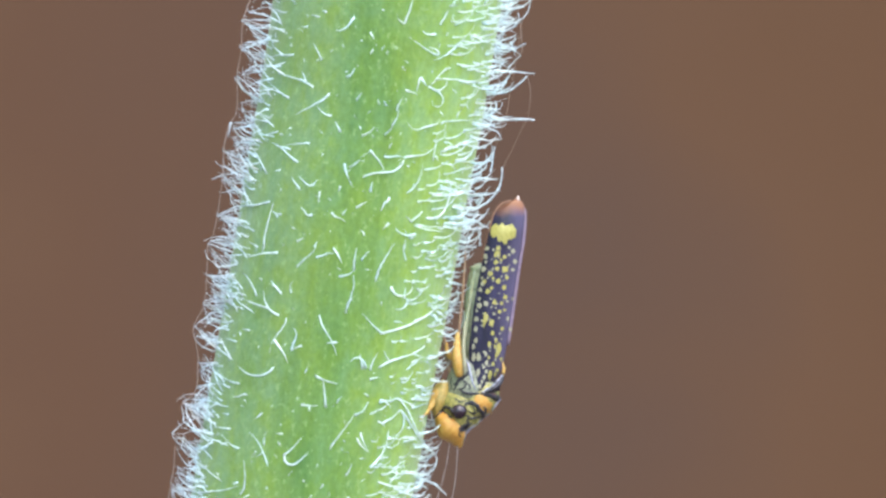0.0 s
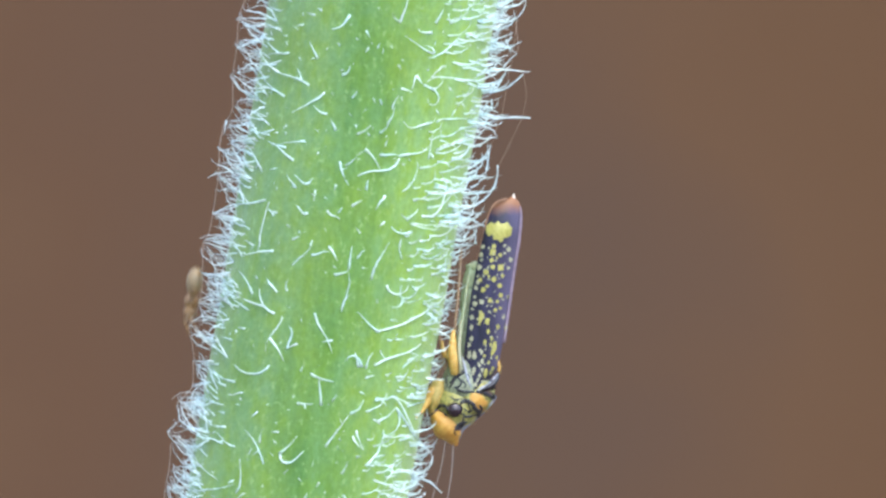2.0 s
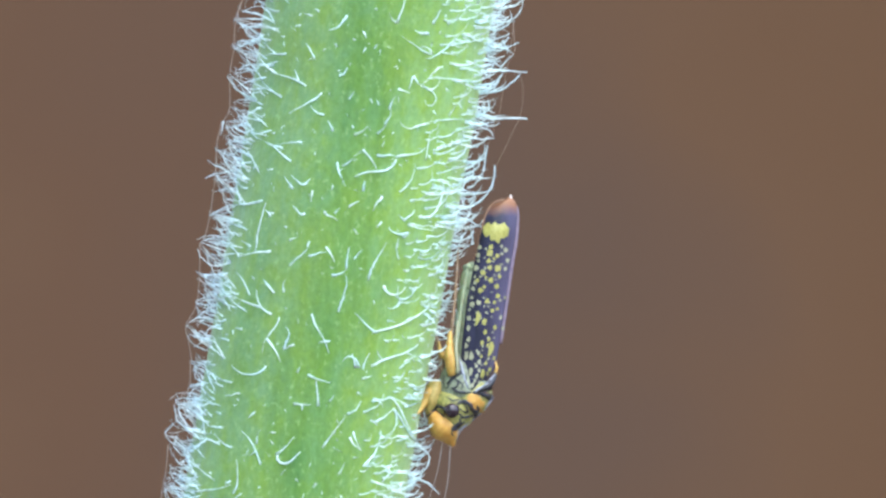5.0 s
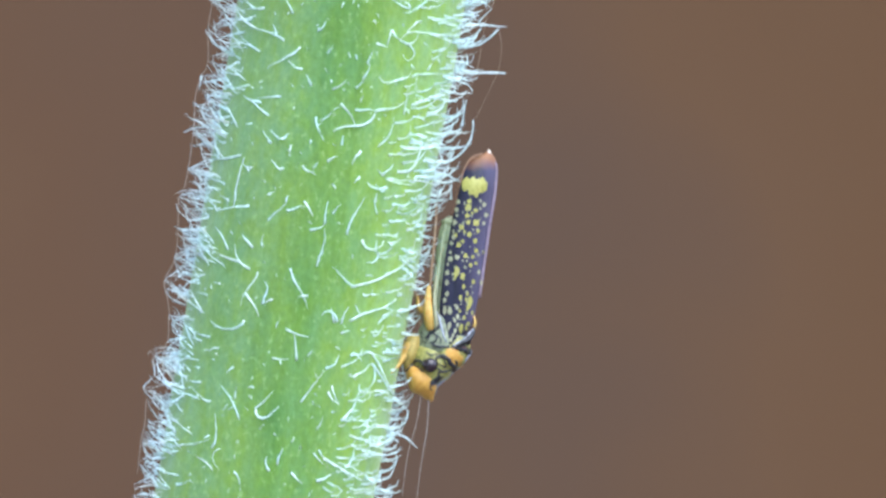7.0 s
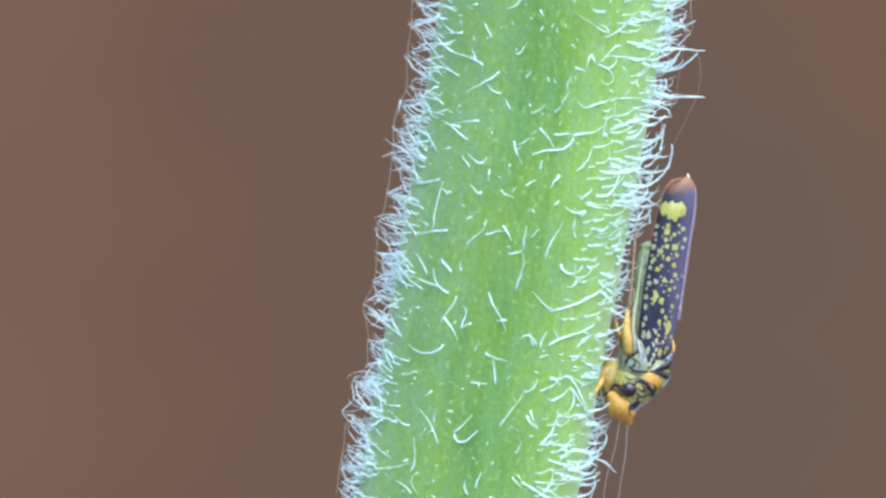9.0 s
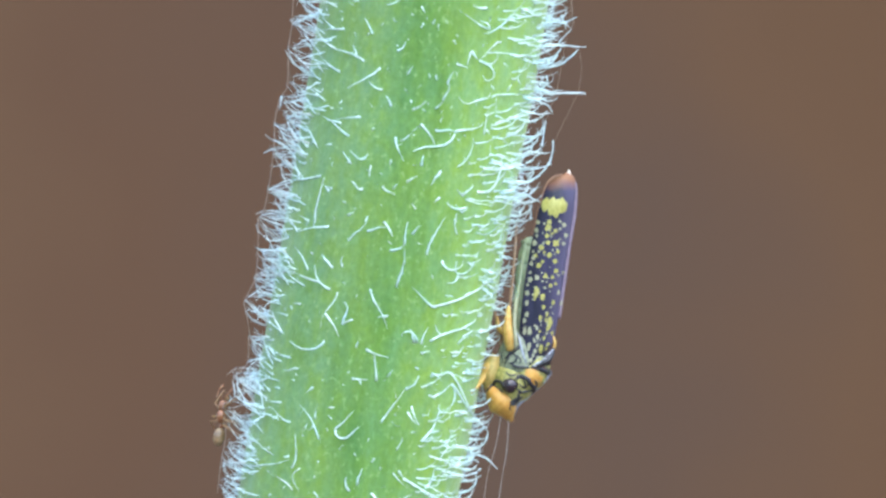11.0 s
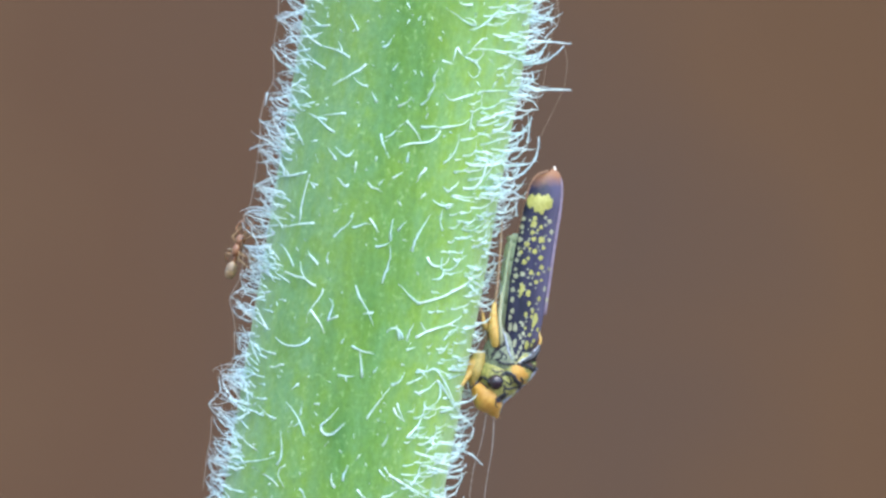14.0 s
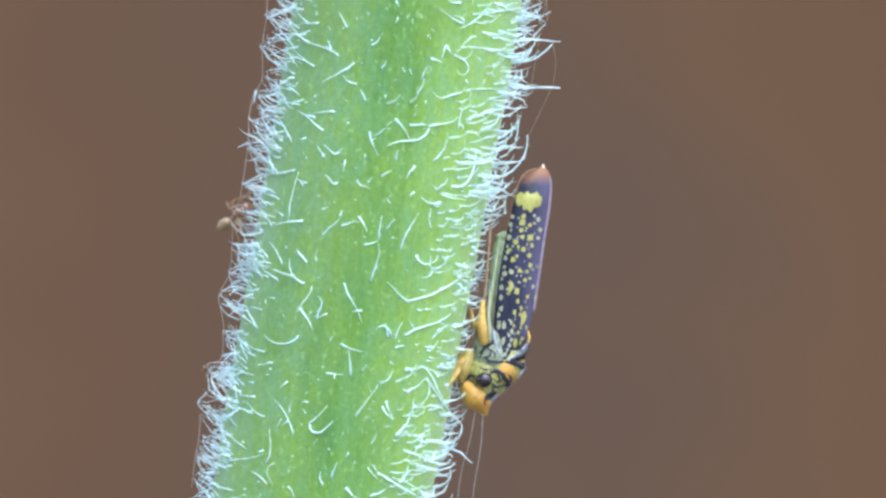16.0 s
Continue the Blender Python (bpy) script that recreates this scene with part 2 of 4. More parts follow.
def loft(stations, seg=28, rings=26, ridge=0.0, power=2.0):
    """A closed rounded body through stations (u, v, half width, half depth, w); the rings stand across its line."""
    line = smooth_line([(s[0], s[1], s[4]) for s in stations], rings)
    size = smooth_line([(s[2], s[3], 0) for s in stations], rings)
    verts, faces = [], []
    for i in range(rings):
        d = line[min(i + 1, rings - 1)] - line[max(i - 1, 0)]
        n = Vector((-d.y, d.x, 0)).normalized()
        swell = 1 + ridge * math.sin(i / (rings - 1) * math.pi * 14)
        for k in range(seg):
            a = 2 * math.pi * k / seg
            c, s = math.cos(a), math.sin(a)
            c, s = math.copysign(abs(c) ** (2 / power), c), math.copysign(abs(s) ** (2 / power), s)
            q = line[i] + n * c * max(size[i].x, 0.4) * swell
            verts.append(P(q.x, q.y, line[i].z + s * max(size[i].y, 0.4) * swell))
    for i in range(rings - 1):
        for k in range(seg):
            a, b = i * seg + k, i * seg + (k + 1) % seg
            faces.append((a, b, b + seg, a + seg))
    faces.append(tuple(reversed(range(seg))))
    faces.append(tuple(range(len(verts) - seg, len(verts))))
    return verts, faces


class Skin:
    """Meshes on which markings are laid."""

    def __init__(self):
        self.trees = []

    def add(self, verts, faces):
        self.trees.append(BVHTree.FromPolygons([tuple(v) for v in verts], faces))
        return verts, faces

    def on(self, u, v, lift=0.6, default=-20.0):
        eye = Vector((0, -DIST, EYE))
        way = (P(u, v, 0) - eye).normalized()
        best = None
        for t in self.trees:
            hit = t.ray_cast(eye, way)
            if hit[0] is not None and (best is None or hit[3] < best):
                best = hit[3]
        if best is None:
            return P(u, v, default)
        return eye + way * (best - lift * U)


# ---- the setting ----
me = bpy.data.meshes.new("ground")
me.from_pydata([(-60, -60, 0), (60, -60, 0), (60, 60, 0), (-60, 60, 0)], [], [(0, 1, 2, 3)])
me.materials.append(SOIL)
tagged(new("ground", me), "bare brown soil under the plant", "ground", kind="structure")
me = bpy.data.meshes.new("backdrop")
me.from_pydata([(x, y, z) for y in (4.0, 4.1) for x, z in ((-4.8, 0), (4.8, 0), (4.8, 2.9), (-4.8, 2.9))], [],
               [(0, 1, 2, 3), (7, 6, 5, 4), (0, 4, 5, 1), (1, 5, 6, 2), (2, 6, 7, 3), (3, 7, 4, 0)])
me.materials.append(FAR_BROWN)
tagged(new("backdrop", me), "smooth blurred brown distance behind the stem", "backdrop", kind="structure")

# ---- the stem ----
AXIS = Vector((137, 0, 880)).normalized()
MID = P(617, 441, 0)
RADIUS = 196.5 * U
ACROSS = Vector((AXIS.z, 0, -AXIS.x))
FRONT = Vector((0, -1, 0))
FOOT = MID - AXIS * (MID.z / AXIS.z)


def bowed(h):
    """How far the stem's line stands aside of its straight axis, h metres up it."""
    d = max(-700.0, min(700.0, -h * AXIS.z / U))
    return (-4.0 - 0.0182 * d - 1.55e-5 * d * d) * U


def stem_point(h, a, lift=0.0):
    """A place on the stem: h metres up its axis, a radians round it (0 right, pi/2 towards the eye), lift metres off it."""
    n = ACROSS * math.cos(a) + FRONT * math.sin(a)
    wave = noise.noise(Vector((math.cos(a) * 1.3, math.sin(a) * 1.3, h * 260)))
    rib = 0.0025 * math.sin(a * 13 + 2.1 * noise.noise(Vector((0, 0, h * 90)))) + 0.012 * wave
    return MID + AXIS * h + ACROSS * bowed(h) + n * (RADIUS * (1 + rib + 0.018 * max(-4.0, min(4.0, h / (441 * U)))) + lift), n


def build_stem():
    thing = new("flower_stem")
    thing.location = FOOT
    tagged(thing, "upright light green plant stem covered in white hairs", "plant stem")
    hs = [-MID.z / AXIS.z, -0.4, -0.3, -0.2, -0.12, -0.08, -0.05]
    hs += [-0.03 + 0.06 * i / 240 for i in range(241)] + [0.05, 0.08, 0.14, 0.2, 0.27]
    seg = 112
    verts = [stem_point(h, 2 * math.pi * k / seg)[0] for h in hs for k in range(seg)]
    faces = [(i * seg + k, i * seg + (k + 1) % seg, (i + 1) * seg + (k + 1) % seg, (i + 1) * seg + k) for i in range(len(hs) - 1) for k in range(seg)]
    faces += [tuple(reversed(range(seg))), tuple(range(len(verts) - seg, len(verts)))]
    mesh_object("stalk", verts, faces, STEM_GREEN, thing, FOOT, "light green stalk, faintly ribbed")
    return thing


def hair_line(h, a, rng):
    """One curved or kinked hair, rooted at (h, a)."""
    root, n = stem_point(h, a, -1.5 * U)
    tang = AXIS.cross(n)
    aside = math.cos(a)
    length = U * (rng.uniform(10, 24) if rng.random() < 0.35 else rng.choice((34, 42, 48, 54, 62)) * rng.uniform(0.75, 1.2))
    lean = n * rng.uniform(0.5, 1.0) + AXIS * rng.gauss(0.1, 0.3) + ACROSS * aside * 0.25 + tang * rng.gauss(0, 0.4)
    lean.normalize()
    if rng.random() < 0.25:
        bend = (AXIS * rng.gauss(0.0, 0.9) + tang * rng.gauss(0, 0.9) - n * rng.uniform(-0.2, 0.6)).normalized()
        f = rng.uniform(0.4, 0.75)
        knee = root + lean * length * f
        pts = [root, root + lean * length * f * 0.6, knee, knee + bend * length * (1 - f) * 0.2, knee + bend * length * (1 - f) * 0.6 + AXIS * U, knee + bend * length * (1 - f)]
    else:
        curl = (AXIS * rng.gauss(0.5 if aside > 0 else -0.2, 0.4) + tang * rng.gauss(0, 0.5) - n * rng.uniform(0.0, 0.4)) * length * rng.uniform(0.3, 1.0)
        wob = AXIS * rng.gauss(0, 0.05) * length
        pts = [root + lean * length * q + curl * q ** 2.2 + wob * math.sin(q * 6) for q in (0, 0.2, 0.4, 0.6, 0.8, 1)]
    return clear_of_stem(pts)


def clear_of_stem(pts):
    """The same line, lifted where it would run into the stem."""
    safe = [pts[0]]
    for p in pts[1:]:
        c = MID + AXIS * (p - MID).dot(AXIS) + ACROSS * bowed((p - MID).dot(AXIS))
        d = p - c
        least = RADIUS * (1.03 + 0.018 * (p - MID).dot(AXIS) / (441 * U))
        safe.append(c + d * (least / d.length) if d.length < least else p)
    return safe


def swept_line(h, a, rng):
    """A hair of the flank beside the insect: out sideways, then curling up."""
    root, n = stem_point(h, a, -1.5 * U)
    length = U * rng.choice((26, 36, 46, 56, 64)) * rng.uniform(0.75, 1.15)
    if -300 * U < h < 40 * U:
        length *= 0.55
    out = (ACROSS * rng.uniform(0.7, 1.0) + n * rng.uniform(0.1, 0.4) + AXIS * rng.gauss(0.0, 0.13)).normalized()
    p, pts = root, [root]
    turn = rng.uniform(0.3, 2.1) * (1 if rng.random() < 0.85 else -0.5)
    deep = FRONT * rng.gauss(0, 0.12)
    for k in range(1, 6):
        ang = turn * (k / 5) ** 1.6
        p = p + (out * math.cos(ang) + AXIS * math.sin(ang) + deep).normalized() * length / 5
        pts.append(p)
    return clear_of_stem(pts)


# heights (v) at which the hairs of the insect's flank stand in clumps
CLUMPS = (6, 24, 44, 72, 92, 108, 128, 166, 206, 222, 262, 302, 320, 346, 374, 384, 408, 430, 452, 480, 506, 534, 560, 596, 640, 682, 712, 760, 792, 812, 838, 858, 872, 892, 920, 944, 975, 1005)

# places (u, v) on the other flank where hair tips meet, tied by silk
TIES = ((427, 36), (424, 84), (419, 132), (421, 190), (407, 218), (392, 266), (413, 250), (391, 313), (385, 380), (367, 433), (366, 488), (372, 512), (361, 541), (342, 579), (350, 640), (347, 690), (321, 718), (333, 714), (305, 768), (332, 790), (309, 832), (303, 857), (300, 900), (284, 960), (280, 1010))


def tied_line(u, v, rng, spread, inner=None):
    """A hair from the flank to near the tie at (u, v)."""
    rise = rng.uniform(-20 if inner is None else 4, spread)
    h = (411 - v - rise) / 0.988 * U
    a = (rng.choice((2.78, 2.9, 3.05, 3.2, 3.4)) if inner is None else inner) + rng.gauss(0, 0.08)
    root, n = stem_point(h, a, -1.5 * U)
    w = rng.gauss(-6, 14)
    tip = P(u + rng.gauss(3, 5) + (rng.uniform(0, 26) if rng.random() < 0.35 else 0), v + (rng.gauss(1, 5) if inner is None else rng.uniform(-22, 26)), w)
    way = tip - root
    side = Vector((-way.z, 0, way.x)).normalized()
    bow = rng.gauss(0.0, 0.09) * way.length
    pts = [root + way * q + side * bow * math.sin(math.pi * q ** 0.8) + n * 7 * U * math.sin(math.pi * q) for q in (0, 0.2, 0.4, 0.6, 0.8, 1)]
    if rng.random() < 0.45:
        # the tip turns back on itself
        pts[5] = pts[4] + (way * 0.08 + AXIS * rng.uniform(-12, 12) * U)
    return clear_of_stem(pts)


TAPER = (2.3, 1.75, 1.4, 1.15, 0.9, 0.5)


class Coat:
    """Many hairs in one mesh; clear says how glassy each place of a hair is."""

    def __init__(self):
        self.verts, self.faces, self.clear = [], [], []

    def add(self, line, thick, glass=0.0):
        k = len(self.verts)
        line = [p + Vector((math.sin(k + 2.7 * i), 0, math.cos(1.7 * k + 3.1 * i))) * (1.1 * U if i else 0) for i, p in enumerate(line)]
        v, f = tube(line, [r * U * thick * (1 + 0.2 * math.sin(k * 1.3 + i * 2.4)) for i, r in enumerate(TAPER)], 4)
        self.verts += v
        self.faces += [tuple(x + k for x in q) for q in f]
        self.clear += [glass + 0.30 * (i // 4) / 5 for i in range(len(v))]

    def finish(self, name, material, thing, label):
        ob = mesh_object(name, self.verts, self.faces, material, thing, FOOT, label)
        ob.data.attributes.new("clear", "FLOAT", "POINT").data.foreach_set("value", self.clear)
        return tagged(ob, kind="stuff")


def build_hairs(thing):
    rng = random.Random(11)
    coat, old = Coat(), Coat()
    top, foot = 455 * U, -630 * U
    # all round, thinly; the face between top and foot carries the hairs placed one by one
    for _ in range(4300):
        h, a = rng.uniform(-2050, 2050) * U, rng.uniform(0, 2 * math.pi)
        if foot < h < top and math.sin(a) > -0.15:
            continue
        if math.sin(a) > 0.2 and rng.random() < 0.5:
            continue
        coat.add(hair_line(h, a, rng), rng.uniform(0.7, 1.1))
    # the flank beside the insect
    clumps = [(v, 6) for v in CLUMPS] + [(v, 10) for k in range(1, 22) for v in (-54 * k, 1010 + 54 * k)]
    for v, count in clumps:
        for i in range(count + 6):
            a = rng.uniform(-0.75, 0.6) if i < count else rng.uniform(0.35, 1.0)
            at = v + rng.gauss(0, 10) if i < count else v + rng.uniform(-30, 30)
            h = (441 + 30 * math.cos(a) - at) / 0.988 * U
            coat.add(swept_line(h, a, rng), rng.uniform(0.95, 1.45) * (0.62 if i >= count else 1.0), rng.choice((0.0, 0.0, 0.1)) + (0.2 if i >= count else 0.0))
    # the other flank, tied in tufts
    ties = list(TIES)
    for step in range(1, 24):
        for v in (-52 * step + rng.uniform(-12, 12), 1010 + 52 * step):
            ties.append((617 + (441 - v) * 0.156 - 250 + rng.uniform(-8, 8), v))
    for u, v in ties:
        for _ in range(rng.choice((6, 7, 8, 9))):
            (old if rng.random() < 0.4 else coat).add(tied_line(u, v, rng, 50), rng.uniform(0.52, 0.8), rng.choice((0.0, 0.1, 0.25)))
    # fans that run from a tie down onto the face of the stem
    fan = random.Random(5)
    for u, v in ties:
        for _ in range(fan.choice((3, 4, 5))):
            coat.add(tied_line(u, v, fan, 62, fan.uniform(2.5, 2.78)), fan.uniform(0.46, 0.72), fan.choice((0.0, 0.1, 0.2)))
    for _ in range(300):
        h, a = rng.uniform(-2050, 2050) * U, rng.uniform(2.6, 3.5)
        root, n = stem_point(h, a, -1.5 * U)
        length = rng.uniform(14, 40) * U
        lean = (n * 0.7 - ACROSS * 0.3 + AXIS * rng.gauss(0.35, 0.35)).normalized()
        curl = AXIS * rng.gauss(-0.1, 0.5) * length
        coat.add(clear_of_stem([root + lean * length * q + curl * q * q for q in (0, 0.2, 0.4, 0.6, 0.8, 1)]), rng.uniform(0.55, 0.9), 0.15)
    # stubs, seen end on as pale flecks
    for _ in range(400):
        h, a = rng.uniform(-700, 520) * U, rng.uniform(0.3, 2.8)
        root, n = stem_point(h, a, -1.0 * U)
        ang, length = rng.uniform(0, 2 * math.pi), rng.choice((4, 5, 7, 9, 12)) * rng.uniform(0.7, 1.2) * U
        way = (n * 0.22 + (ACROSS * math.cos(ang) + AXIS * math.sin(ang)) * 0.8).normalized()
        coat.add([root + way * length * q + n * 0.6 * U * math.sin(q * 3) for q in (0, 0.2, 0.4, 0.6, 0.8, 1)], rng.uniform(0.3, 0.85), rng.choice((0.0, 0.2, 0.4, 0.55)))
    old.finish("withered_hair", HAIR_TAN, thing, "withered tan hairs among the white")
    coat.finish("hair_coat", HAIR, thing, "dense coat of curled white plant hairs")


# hairs one by one: root (u, v), heading in degrees, length, bend and further bend along it
HAIRS_A = (
    (508, 22, -180, 37, -49, 13), (520, 97, -178, 40, 3, 2), (503, 98, 147, 34, -20, 0), (498, 117, -179, 36, 0, -18),
    (512, 174, 150, 51, -12, -10), (478, 187, 161, 32, -76, 21), (555, 155, 138, 68, 72, -48), (541, 144, 101, 19, 20, 0),
    (566, 30, 165, 16, 0, 0), (578, 22, 153, 9, 0, 0), (545, 47, -170, 12, -10, 0), (627, 30, -110, 43, -75, 14),
    (570, 106, 117, 31, 0, 0), (656, 58, -58, 13, -10, 0), (660, 88, -129, 10, 20, 0), (607, 80, -70, 8, 20, 0),
)
HAIRS_B = (
    (614, 136, 2, 22, 136, -69), (583, 167, -140, 69, -27, 11), (586, 205, 178, 29, -70, 12), (602, 233, 112, 20, 10, 0),
    (631, 177, 50, 16, 10, 0), (716, 42, 155, 22, -19, -56), (716, 42, 67, 45, 6, 1), (779, 44, 52, 28, 19, -5),
    (676, 88, 63, 9, -10, 0), (770, 61, -179, 24, 22, -85), (776, 98, 157, 61, -20, 3), (776, 97, 73, 25, 233, -138),
    (808, 80, -119, 51, -75, 27), (808, 82, -6, 28, 0, 0), (808, 82, 47, 19, 0, 0), (796, 121, -170, 8, -20, 0),
)
HAIRS_C = (
    (790, 121, -134, 46, 8, -17), (718, 160, -14, 21, -10, 0), (745, 138, -114, 27, 7, 2), (745, 137, -61, 20, 15, 0),
    (758, 154, -24, 70, 40, -300), (702, 196, 77, 27, -9, -31), (694, 224, 61, 31, -12, 37), (826, 36, -7, 57, 65, -26),
    (840, 62, -49, 44, 71, -22), (812, 143, -11, 57, 8, 32), (826, 124, 12, 22, 20, 0), (780, 219, 19, 66, -38, 12),
    (808, 208, 66, 25, -20, 0), (765, 222, -161, 48, 33, -122), (683, 187, 108, 9, 0, 0), (671, 184, 101, 9, 20, 0),
)
HAIRS_D = (
    (788, 244, -13, 42, 89, -32), (786, 264, -9, 78, 157, -149), (641, 240, 3, 28, 88, -41), (681, 238, 22, 29, 93, -53),
    (766, 284, 80, 45, 0, 0), (714, 284, -97, 84, -266, 220), (714, 280, 6, 57, 1, 31), (680, 277, 2, 34, -10, 0),
    (796, 290, -45, 17, 0, 0), (470, 248, 140, 33, -43, 28), (528, 287, 155, 58, -85, 93), (514, 265, 160, 27, 10, 0),
    (548, 254, 179, 42, 10, 0), (497, 301, -171, 12, 0, 0), (531, 336, 125, 27, -2, 0), (555, 327, -160, 33, -163, 96),
)
HAIRS_E = (
    (555, 327, 57, 11, -10, 0), (566, 340, -99, 20, 0, 0), (610, 290, -88, 45, 42, -9), (618, 296, 28, 47, 20, 0),
    (655, 267, -39, 43, -42, 16), (498, 380, 168, 14, -10, 0), (492, 385, 120, 16, 20, 0), (552, 380, -157, 27, -201, 134),
    (588, 377, -61, 27, 98, -62), (606, 380, 51, 13, 0, 0), (631, 368, 35, 20, -10, 0), (526, 427, 22, 13, 10, 0),
    (557, 437, 71, 10, -20, 0), (467, 440, 93, 82, -57, 42), (450, 409, 152, 25, -19, 1), (457, 438, 145, 20, 10, 0),
)
HAIRS_F = (
    (452, 335, -179, 32, -85, 23), (602, 331, -108, 9, 0, 0), (645, 416, 120, 12, 10, 0), (656, 338, 84, 16, -10, 0),
    (689, 350, -127, 29, 3, 3), (720, 342, 28, 60, 73, -10), (740, 336, 3, 14, 10, 0), (740, 358, -3, 8, 20, 0),
    (728, 392, 31, 27, 26, -5), (728, 392, 135, 14, 0, 0), (734, 414, -164, 38, -25, -61), (688, 396, -143, 16, 20, 0),
    (754, 386, -20, 92, 245, -146), (782, 385, -1, 37, 20, 6), (750, 430, 4, 26, -45, 135), (716, 440, 83, 16, 0, 0),
)
HAIRS_G = (
    (492, 447, -178, 57, 6, 14), (436, 456, 125, 29, -20, 0), (465, 447, 88, 17, -10, 0), (526, 472, 64, 52, -141, 166),
    (560, 455, 21, 33, -20, 0), (590, 440, -50, 30, -20, 0), (516, 518, 118, 21, -59, -17), (498, 520, 130, 26, -28, 84),
    (492, 512, 139, 19, -20, 0), (494, 558, 170, 55, -124, 45), (476, 545, 173, 76, -62, 55), (430, 525, 127, 44, 2, -17),
    (455, 524, 107, 56, 34, 0), (507, 564, -103, 69, -108, 122), (486, 602, -53, 46, -5, -13), (534, 612, -166, 20, 20, 0),
)
HAIRS_H = (
    (516, 620, 91, 43, -161, 233), (565, 558, -77, 77, 61, -59), (595, 606, -178, 17, 10, 0), (419, 605, 160, 20, 10, 0),
    (442, 585, 162, 14, 20, 0), (600, 489, 7, 30, -37, 108), (626, 478, 85, 39, 8, -24), (612, 554, 76, 69, -38, 65),
    (665, 497, 77, 73, -40, 19), (718, 460, 98, 31, 38, -71), (652, 478, 157, 6, 10, 0), (640, 460, 55, 21, -20, 0),
    (692, 508, -83, 54, 170, -12), (718, 531, -13, 47, 113, -11), (720, 535, -95, 29, -105, -16), (716, 528, 89, 20, -10, 0),
)
HAIRS_I = (
    (745, 445, 7, 20, -20, 0), (752, 457, -18, 61, 56, 62), (770, 490, 15, 51, -10, 112), (680, 591, 160, 54, -101, 87),
    (672, 590, 7, 153, 54, -20), (732, 568, 16, 17, 10, 0), (764, 572, 15, 43, 16, 16), (775, 595, -14, 65, 108, -4),
    (670, 650, 32, 91, -67, 78), (690, 640, 129, 21, -20, 0), (648, 652, 104, 44, 22, 153), (655, 655, 76, 32, -20, 0),
    (642, 652, 97, 25, 11, 4), (758, 632, 4, 32, 0, 0), (720, 655, 47, 25, -20, 0), (655, 672, 20, 16, -10, 0),
)
HAIRS_J = (
    (735, 682, -45, 63, 181, -38), (745, 690, -26, 43, 116, -7), (708, 604, -5, 14, 10, 0), (728, 643, 35, 26, -20, 0),
    (780, 640, 36, 28, -20, 0), (424, 679, -179, 55, -83, 21), (408, 686, 174, 32, -81, 32), (484, 650, -127, 71, -103, -7),
    (394, 710, 156, 27, -48, 16), (388, 739, 141, 32, -18, -13), (438, 699, -178, 26, 10, 0), (405, 734, 167, 13, 0, 0),
    (464, 732, -150, 16, 20, 0), (408, 759, 175, 42, 0, -2), (424, 793, 166, 44, -40, -13), (388, 767, -148, 15, 0, 0),
)
HAIRS_K = (
    (474, 824, 108, 69, 2, 31), (466, 800, -144, 14, 0, 0), (467, 787, 81, 26, 37, -76), (500, 768, 170, 12, 20, 0),
    (502, 806, 36, 45, 11, 8), (504, 808, -114, 58, 397, -247), (426, 875, 55, 62, 98, -58), (352, 873, 10, 70, -26, 42),
    (368, 862, 148, 19, 0, 0), (534, 717, -12, 28, 20, 0), (576, 720, 92, 48, 9, -4), (558, 665, -28, 45, 2, 25),
    (536, 850, -45, 8, 0, 0), (572, 858, -130, 12, 10, 0), (540, 660, 73, 11, -20, 0), (584, 794, 54, 69, 0, -1),
)
HAIRS_L = (
    (628, 734, -13, 35, 192, -122), (655, 732, 0, 52, 112, -47), (672, 712, 15, 23, -20, 0), (690, 712, 48, 29, -71, -29),
    (706, 706, -45, 92, -76, 71), (708, 726, -43, 80, -68, 71), (675, 750, 19, 41, 39, -6), (712, 728, -72, 60, -42, -71),
    (690, 775, 141, 9, -20, 0), (728, 706, -39, 51, 164, -95), (728, 722, 14, 33, -1, -3), (760, 715, -76, 45, -14, 3),
    (632, 776, -62, 29, -30, 84), (638, 766, -78, 35, 20, 0), (612, 842, 56, 24, 18, 3), (638, 812, 6, 10, 0, 0),
)
HAIRS_M = (
    (655, 828, 42, 76, 26, 27), (672, 812, 18, 22, -20, 0), (698, 826, -28, 45, -358, 322), (726, 855, -113, 25, 0, 0),
    (596, 712, 46, 13, 10, 0), (708, 820, 28, 13, -10, 0), (714, 782, 3, 22, 20, 0), (735, 868, 42, 41, -5, 9),
    (752, 795, -24, 21, 20, 0), (427, 914, 125, 60, 65, -46), (441, 876, 177, 50, 262, -131), (363, 940, 7, 25, -7, 51),
    (386, 932, -44, 13, 10, 0), (527, 915, 133, 26, -80, 22), (542, 904, 81, 29, -13, -9), (465, 918, -36, 37, -101, 41),
)
HAIRS_N = (
    (567, 920, -50, 26, 7, 9), (606, 885, -51, 28, -2, 16), (615, 880, -50, 16, -20, 0), (623, 894, -29, 79, -3, 2),
    (611, 934, 15, 33, 20, 0), (623, 944, -79, 32, 202, -103), (676, 940, -165, 16, 0, 0), (661, 910, 29, 44, 92, -29),
    (479, 991, -55, 20, -10, 0), (512, 998, -100, 49, -5, -10), (544, 1003, -101, 44, -7, -8), (631, 1001, -88, 27, 95, 2),
    (343, 1036, 0, 27, -17, 62), (369, 1031, -17, 32, -10, 0), (579, 1039, 10, 30, -20, 0), (890, 40, -17, 74, 107, 12),
)
